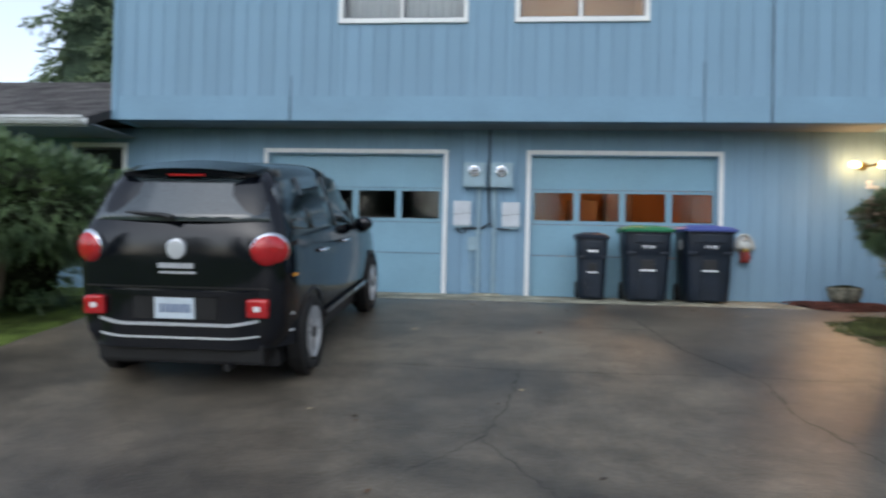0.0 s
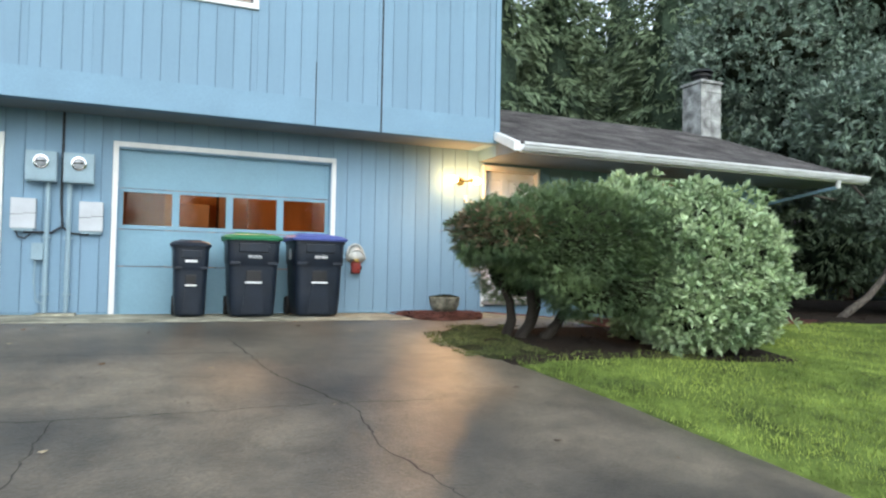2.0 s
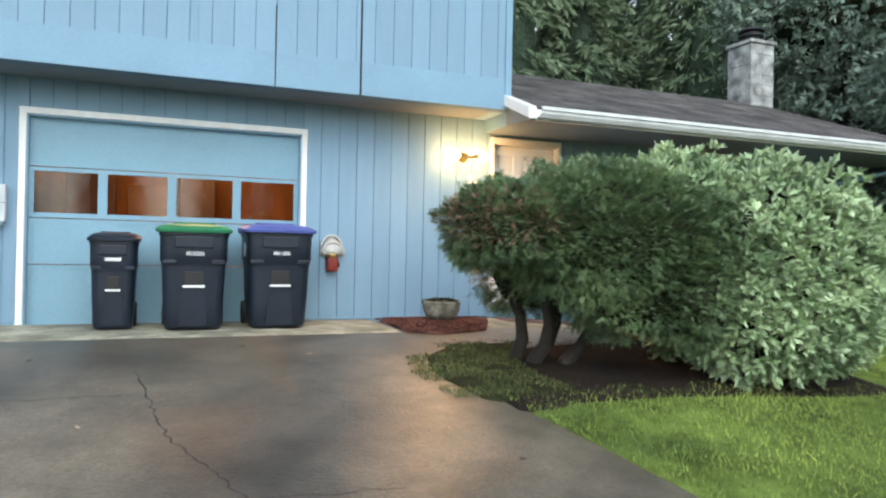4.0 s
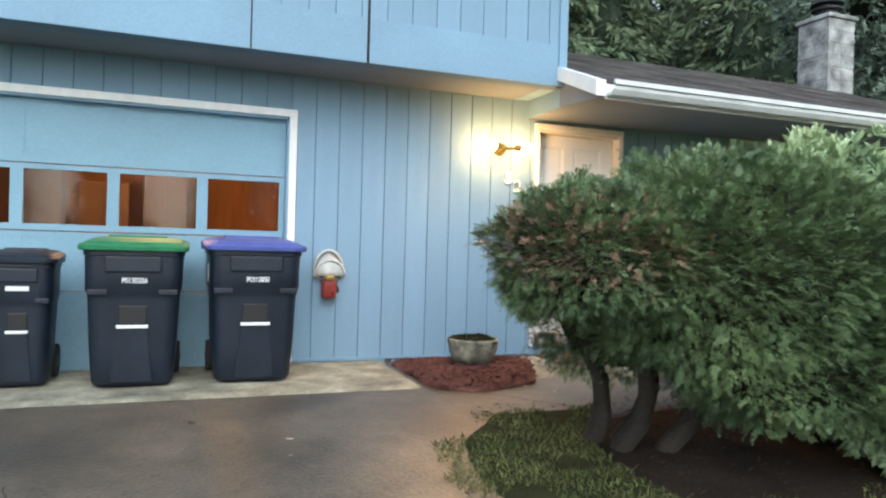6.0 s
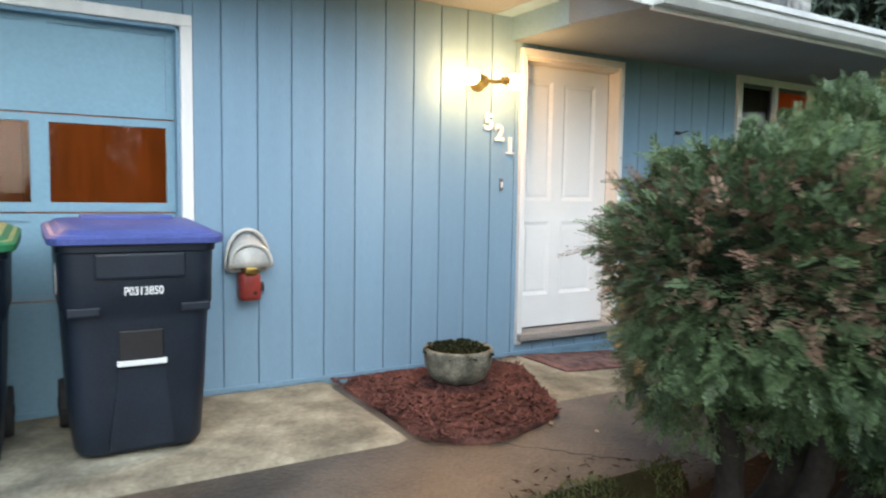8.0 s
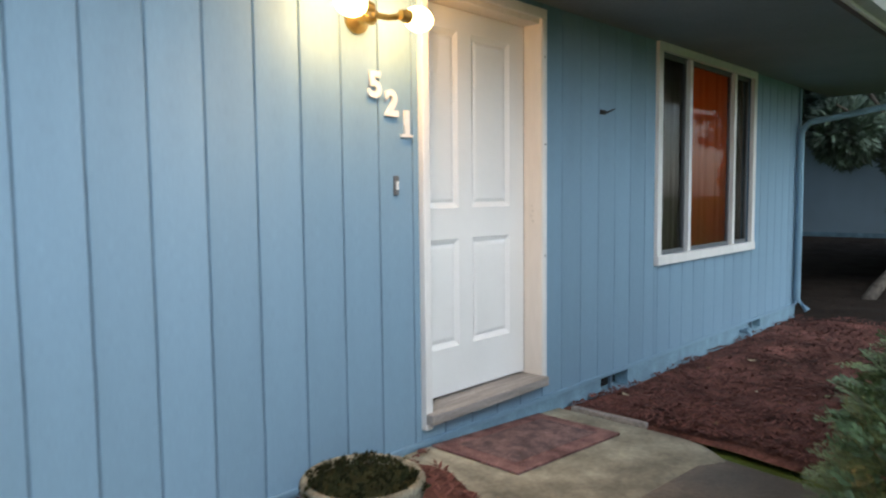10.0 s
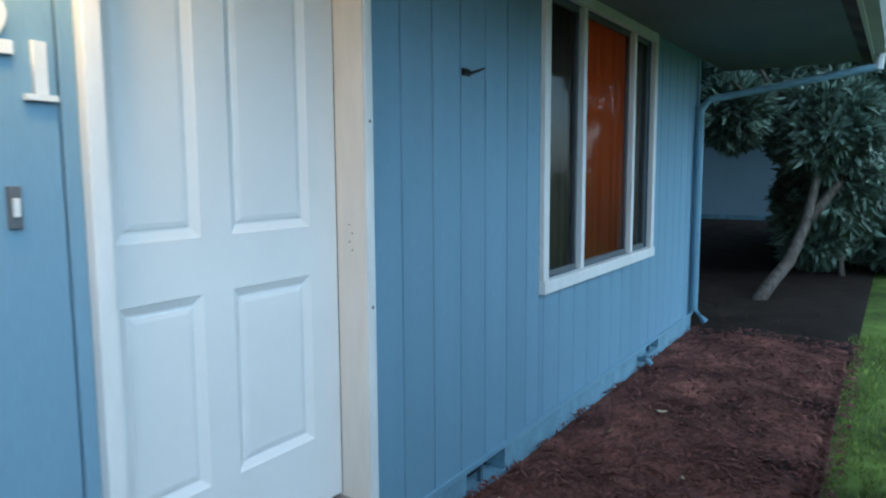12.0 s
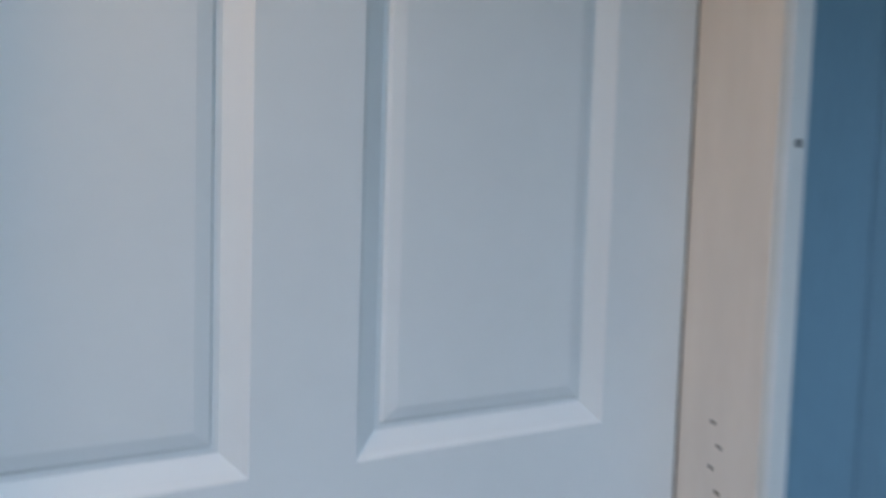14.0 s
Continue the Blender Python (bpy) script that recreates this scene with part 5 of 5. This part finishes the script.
        part("hub", lathe(bmesh.new(), [(0.05, s * w * 0.44), (0.03, s * w * 0.455)], 14, (0, d * 0.42, 0.125), "x"), BLACKPL, wh)
    if writing:
        cu = bpy.data.curves.new("bin_number", "FONT")
        cu.body, cu.size, cu.align_x, cu.align_y, cu.extrude, cu.offset = writing, 0.052, "CENTER", "CENTER", 0.001, 0.001
        cu.materials.append(DECAL)
        o = new("bin_number", cu)
        o.parent = t
        o.matrix_basis = pose(0.01, f * 0.93 - 0.006, h * 0.735, 89, 0, 0)
        o.scale = (0.8, 1, 1)
    else:
        part("bin_number", boxes((-0.07, 0.07, f * 0.93 - 0.006, f * 0.9, h * 0.73, h * 0.765)), DECAL, t)
    if decal:
        part("round_decal", lathe(bmesh.new(), [(0.075, w * 0.46), (0.075, w * 0.47)], 24, (0, -d * 0.05, h * 0.77), "x"), DECAL, t).scale = (-1, 1, 1)
    return t


bin_thing(-4.32, -0.5, 0.45, 0.5, 0.92, BLACKPL, "slim black wheeled bin with a black lid", "", False)
bin_thing(-3.58, -0.56, 0.68, 0.74, 1.03, GREENPL, "black wheeled bin with a green lid", "P0130256")
bin_thing(-2.755, -0.54, 0.7, 0.76, 1.05, BLUEPL, "black wheeled bin with a blue lid", "P0313850", True)


# ---- meters and service boxes ----
def meter(x):
    t = thing("electric_meter", "round glass electric meter on a blue-painted box", "electric meter", (x, 0, 1.64), group="meters between the garages")
    part("box", boxes((-0.17, 0.17, -0.16, 0.0, 0, 0.37), bevel=0.008), METER, t)
    part("cover", boxes((-0.15, 0.15, -0.168, -0.158, 0.02, 0.16), bevel=0.004), METER, t)
    part("ring", lathe(bmesh.new(), [(0.085, 0.155), (0.085, 0.185), (0.07, 0.19)], 28, (0, 0, 0.235), "y"), CHROME, t, "bright ring")
    g = bmesh.new()
    bmesh.ops.create_icosphere(g, subdivisions=3, radius=1, matrix=Matrix.Translation((0, -0.185, 0.235)) @ Matrix.Diagonal((0.068, 0.06, 0.068, 1)))
    part("glass_dome", g, mat("meter_glass", (0.4, 0.43, 0.46), 0.08, vary=0.3, scale=20, bump=0, spec=0.9), t, smooth=True)
    part("dial_bar", boxes((-0.05, 0.05, -0.246, -0.225, 0.225, 0.243)), TRIMBLK, t)
    return t


for x, c in ((-6.04, -5.965), (-5.63, -5.73)):
    meter(x)
    p = thing("conduit", "painted conduit pipe running down the wall", "pipe", (c, -0.045, 0.0), group="conduits")
    part("pipe", tube(bmesh.new(), [(0, 0, -0.02), (0, 0, 1.66)], 0.028, 10), METER, p)
    for z in (0.25, 0.95):
        part("clamp", boxes((-0.05, 0.05, -0.034, 0.045, z, z + 0.02), bevel=0.003), METER, p)
for x, z in ((-6.22, 1.06), (-5.48, 1.05)):
    t = thing("utility_box", "small grey plastic service box on the wall", "utility box", (x, 0, z), group="service boxes")
    part("body", boxes((-0.135, 0.135, -0.1, 0, 0, 0.37), bevel=0.01), GREYBOX, t)
    part("cover_line", boxes((-0.136, 0.0, -0.104, -0.09, 0.165, 0.172), (0.0, 0.136, -0.104, -0.09, 0.185, 0.192)), SASH, t)
    part("base", boxes((-0.11, 0.11, -0.085, 0, -0.03, 0.0)), METER, t)
t = thing("junction_box", "little blue-painted junction box with a cable", "junction box", (-6.06, 0, 0.68))
part("body", boxes((-0.065, 0.065, -0.07, 0, 0, 0.21), bevel=0.006), METER, t)
part("cable", tube(bmesh.new(), [(-0.02, -0.03, 0), (-0.03, -0.02, -0.25), (0.0, -0.02, -0.5), (0.09, -0.03, -0.55)], 0.01), METER, t)
t = thing("cable", "dark cable dropping from the soffit to the boxes", "cable", (-5.8, 0, 0))
part("run", tube(bmesh.new(), [(-0.02, -0.03, 2.53), (-0.02, -0.03, 1.4), (0.0, -0.03, 1.1), (-0.12, -0.025, 1.02), (-0.42, -0.03, 1.02)], 0.016), CABLE, t)
part("run", tube(bmesh.new(), [(0.0, -0.03, 1.1), (0.08, -0.03, 1.02), (0.3, -0.03, 1.01)], 0.012), CABLE, t)
part("loop", tube(bmesh.new(), [(-0.5, -0.04, 1.03), (-0.47, -0.05, 0.96), (-0.4, -0.05, 0.94), (-0.34, -0.04, 1.0)], 0.01), CABLE, t)
t = thing("drain_pad", "small concrete utility pad at the wall base", "concrete pad", (-5.83, -0.2, 0.0))
part("slab", boxes((-0.22, 0.22, -0.14, 0.18, 0.0, 0.035), bevel=0.012), APRON, t)


# ---- porch ----
def porch_lamp():
    t = thing("wall_lamp", "brass porch lamp with two lit bulbs", "wall lamp", (-0.385, 0, 2.03))
    part("backplate", lathe(bmesh.new(), [(0.062, 0.0), (0.062, 0.02), (0.03, 0.035), (0.03, 0.09), (0.04, 0.1), (0.02, 0.13)], 24, (0, 0, 0), "y"), BRASS, t, smooth=True)
    for s in (1, -1):
        part("arm", tube(bmesh.new(), [(0, -0.12, 0), (s * 0.05, -0.16, -0.01), (s * 0.1, -0.19, 0.0)], 0.014), BRASS, t)
        c = lathe(bmesh.new(), [(0.022, s * 0.08), (0.03, s * 0.12), (0.032, s * 0.135)], 16, (0, -0.2, 0.0), "x")
        part("socket", c, BRASS, t)
        g = bmesh.new()
        bmesh.ops.create_icosphere(g, subdivisions=3, radius=1, matrix=Matrix.Translation((s * 0.19, -0.2, 0.0)) @ Matrix.Diagonal((0.075, 0.055, 0.055, 1)))
        b = part("bulb", g, BULB, t, "glowing bulb", smooth=True)
        b.visible_shadow = False
    return t


porch_lamp()
for ch, x, z in (("5", -0.285, 1.755), ("2", -0.185, 1.68), ("1", -0.09, 1.595)):
    cu = bpy.data.curves.new("house_number", "FONT")
    cu.body, cu.size, cu.align_x, cu.align_y, cu.extrude, cu.offset, cu.bevel_depth = ch, 0.155, "CENTER", "CENTER", 0.006, 0.006, 0.001
    cu.materials.append(DECAL)
    o = new("house_number", cu)
    o.matrix_basis = pose(x, -0.008, z, 90, 0, 0)
    tagged(o, "white raised house number %s on the siding" % ch, "house number", "house number digits")
for n, r in (("serif", (-0.125, -0.055, -0.016, -0.001, 1.536, 1.549)),):
    tagged(part(n, boxes(r), DECAL, o), "white foot of the digit")
    o.children[0].matrix_parent_inverse = o.matrix_basis.inverted()
t = thing("doorbell", "small grey doorbell button plate", "doorbell", (-0.16, 0, 1.31))
part("plate", boxes((-0.014, 0.014, -0.012, 0, -0.045, 0.045), bevel=0.003), SASH, t)
part("button", boxes((-0.007, 0.007, -0.018, -0.012, -0.02, 0.02), bevel=0.002), DECAL, t)
t = thing("fire_bell", "red alarm casing under a clear arched hood", "alarm bell", (-2.04, 0, 0.56))
part("casing", boxes((-0.065, 0.062, -0.12, 0, 0.02, 0.19), bevel=0.03), RED, t, "red casing", smooth=True)
part("keyhole", lathe(bmesh.new(), [(0.012, 0.119), (0.012, 0.124)], 12, (0.02, 0, 0.07), "y"), DARKGAP, t)
part("knob", lathe(bmesh.new(), [(0.03, 0.055), (0.03, 0.085)], 14, (0, -0.06, 0.1), "x"), TRIMBLK, t)
hood = []
for k in range(17):
    a = math.pi * k / 16
    hood.append((0.132 * math.cos(a), 0.225 * math.sin(a) ** 0.8 + 0.22))
part("hood_rim", tube(bmesh.new(), [(x, -0.03, z) for x, z in hood] + [(-0.1, -0.03, 0.2), (0.1, -0.03, 0.2), (0.132, -0.03, 0.22)], 0.012, 8), CLEARPL, t, "pale plastic rim", smooth=True)
part("hood_shell", tube(bmesh.new(), [(x * 0.95, -0.1, 0.22 + (z - 0.22) * 0.62) for x, z in hood], 0.013, 8), CLEARPL, t, smooth=True)
sh = bmesh.new()
loft(sh, [[(x * 0.93, -0.012, 0.22 + (z - 0.22) * 0.95) for x, z in hood], [(x * 0.9, -0.1, 0.22 + (z - 0.22) * 0.6) for x, z in hood]])
part("hood_back", sh, CLEARPL, t, smooth=True)
part("bracket", boxes((-0.04, 0.03, -0.14, -0.02, 0.185, 0.225), bevel=0.008), BRASS, t)
t = thing("wall_hook", "small dark metal hook on the siding", "hook", (1.7, 0, 1.79))
part("plate", boxes((-0.03, 0.03, -0.012, 0, -0.015, 0.015), bevel=0.003), TRIMBLK, t)
part("hook", tube(bmesh.new(), [(-0.045, -0.02, 0.0), (0.0, -0.03, -0.005), (0.05, -0.045, 0.012), (0.08, -0.05, 0.022)], 0.008, 8, 0.004), TRIMBLK, t)
t = thing("planter", "round mossy cast-stone planter bowl on the mulch", "planter", (-0.84, -0.53, 0.04))
part("bowl", lathe(bmesh.new(), [(0.12, 0), (0.18, 0.045), (0.212, 0.12), (0.222, 0.185), (0.225, 0.215), (0.215, 0.228), (0.198, 0.226), (0.196, 0.19), (0.188, 0.18)], 32), STONE, t, smooth=True)
part("soil", lathe(bmesh.new(), [(0.195, 0.16), (0.197, 0.195), (0.02, 0.205)], 24), MOSS, t)
pm, om = lumps(rng, 420, (0, 0, 0.19), (0.21, 0.21, 0.05), 0.2, low=0.0)
v, f = sprays(rng, pm, om, 4, 0.022, 0.006, 0.01, 0.8)
crown("moss_cushion", v, f, MOSS, t)
t = thing("doormat", "faded red-brown doormat with a worn dark pattern", "doormat", (0.5, -0.29, gz(0.5, 0)), (0, 3.43, 0))
bm = bmesh.new()
box(bm, -0.46, 0.46, -0.27, 0.27, 0.009, 0.022, bevel=0.005)
part("mat_body", bm, MATM, t)
part("worn_pattern", boxes((-0.36, 0.36, -0.18, 0.18, 0.02, 0.0245)), mat("worn_dark_pile", (0.075, 0.06, 0.06), 0.95, vary=0.6, scale=11, fine=60, bump=0.8, tint=(0.16, 0.1, 0.095), patch=0.6), t, "dark worn centre")
t = thing("hose_bib", "small painted hose tap at the foundation", "tap", (4.2, -0.01, -0.06))
part("body", tube(bmesh.new(), [(0, 0.01, 0.03), (0, -0.06, 0.03), (0, -0.1, 0.0)], 0.02), SMOOTH, t)
part("wheel", lathe(bmesh.new(), [(0.03, 0), (0.03, 0.012)], 14, (0, -0.06, 0.055)), SMOOTH, t)
t = thing("edging_board", "weathered wooden edging between walk and mulch", "edging", (1.25, -0.75, gz(1.25, -0.7)))
part("board", boxes((-0.018, 0.018, 0.18, 0.68, -0.02, 0.028), bevel=0.006), SILLW, t)


# ---- cracks, fallen leaves ----
def crack(pts, w, label):
    vs, fs = [], []
    r = random.Random(len(pts) + pts[0][0])
    fine = []
    for (x0, y0), (x1, y1) in zip(pts, pts[1:]):
        n = max(3, int(math.hypot(x1 - x0, y1 - y0) / 0.06))
        fine += [(x0 + (x1 - x0) * i / n + r.uniform(-0.02, 0.02), y0 + (y1 - y0) * i / n + r.uniform(-0.02, 0.02)) for i in range(n)]
    for i, (x, y) in enumerate(fine):
        a = fine[min(i + 1, len(fine) - 1)]
        b = fine[max(i - 1, 0)]
        d = Vector((a[0] - b[0], a[1] - b[1])).normalized()
        h = w * r.uniform(0.3, 1.0)
        for s in (1, -1):
            px, py = x - d.y * h * s, y + d.x * h * s
            vs.append((px, py, gz(px, py) + 0.003))
    fs = [(2 * i, 2 * i + 1, 2 * i + 3, 2 * i + 2) for i in range(len(fine) - 1)]
    drive = bpy.data.objects["driveway"]
    return raw("crack", vs, fs, CRACK, drive, label)


crack([(-4.05, -2.5), (-3.84, -3.8), (-3.5, -4.6), (-3.4, -4.9), (-3.45, -5.6), (-3.2, -6.6)], 0.008, "dark branching crack")
crack([(-6.5, -4.66), (-5.4, -4.74), (-4.6, -4.74), (-3.7, -4.7), (-2.6, -4.75)], 0.006, "dark cross joint")
crack([(-5.4, -4.74), (-5.5, -5.7), (-5.66, -6.3), (-6.1, -6.9)], 0.006, "dark crack")
crack([(-5.66, -6.3), (-5.2, -7.1), (-4.8, -7.6)], 0.006, "dark crack")
crack([(-1.25, -1.35), (-0.9, -1.7), (-0.55, -2.0)], 0.008, "dark crack")
crack([(-9.0, -3.0), (-7.5, -3.1), (-5.5, -3.0), (-4.0, -3.05)], 0.005, "dark cross joint")
lr = random.Random(8)
LEAF = [mat("fallen_leaf", c, 0.8, vary=0.3, scale=20, bump=0) for c in ((0.16, 0.08, 0.04), (0.06, 0.04, 0.03), (0.4, 0.33, 0.22))]
for x, y in [(-5.3, -3.75), (-4.64, -4.47), (-5.56, -5.64), (-5.38, -5.3), (-2.69, -2.17), (-3.13, -2.32), (-2.72, -2.4), (-0.75, -1.35), (-0.6, -1.55)] + [(lr.uniform(-7, -1.6), lr.uniform(-7.5, -1.5)) for _ in range(26)] + [(lr.uniform(1.4, 5), lr.uniform(-1.3, -0.1)) for _ in range(12)]:
    k = lr.uniform(0.015, 0.045)
    a = lr.uniform(0, 6.28)
    z = gz(x, y) + 0.006 + (0.05 if x > 1 else 0)
    shape = [(1, 0, 0.2), (0.4, 0.42, 0.0), (-0.5, 0.35, 0.1), (-1, 0, 0.3), (-0.5, -0.35, 0.0), (0.4, -0.4, 0.15)]
    o = raw("fallen_leaf", [(k * (p * math.cos(a) - q * math.sin(a)), k * (p * math.sin(a) + q * math.cos(a)), k * h) for p, q, h in shape], [(0, 1, 2, 3), (0, 3, 4, 5)], lr.choice(LEAF))
    o.location = (x, y, z)
    tagged(o, "small curled dead leaf lying on the ground", "leaf", "fallen leaves")
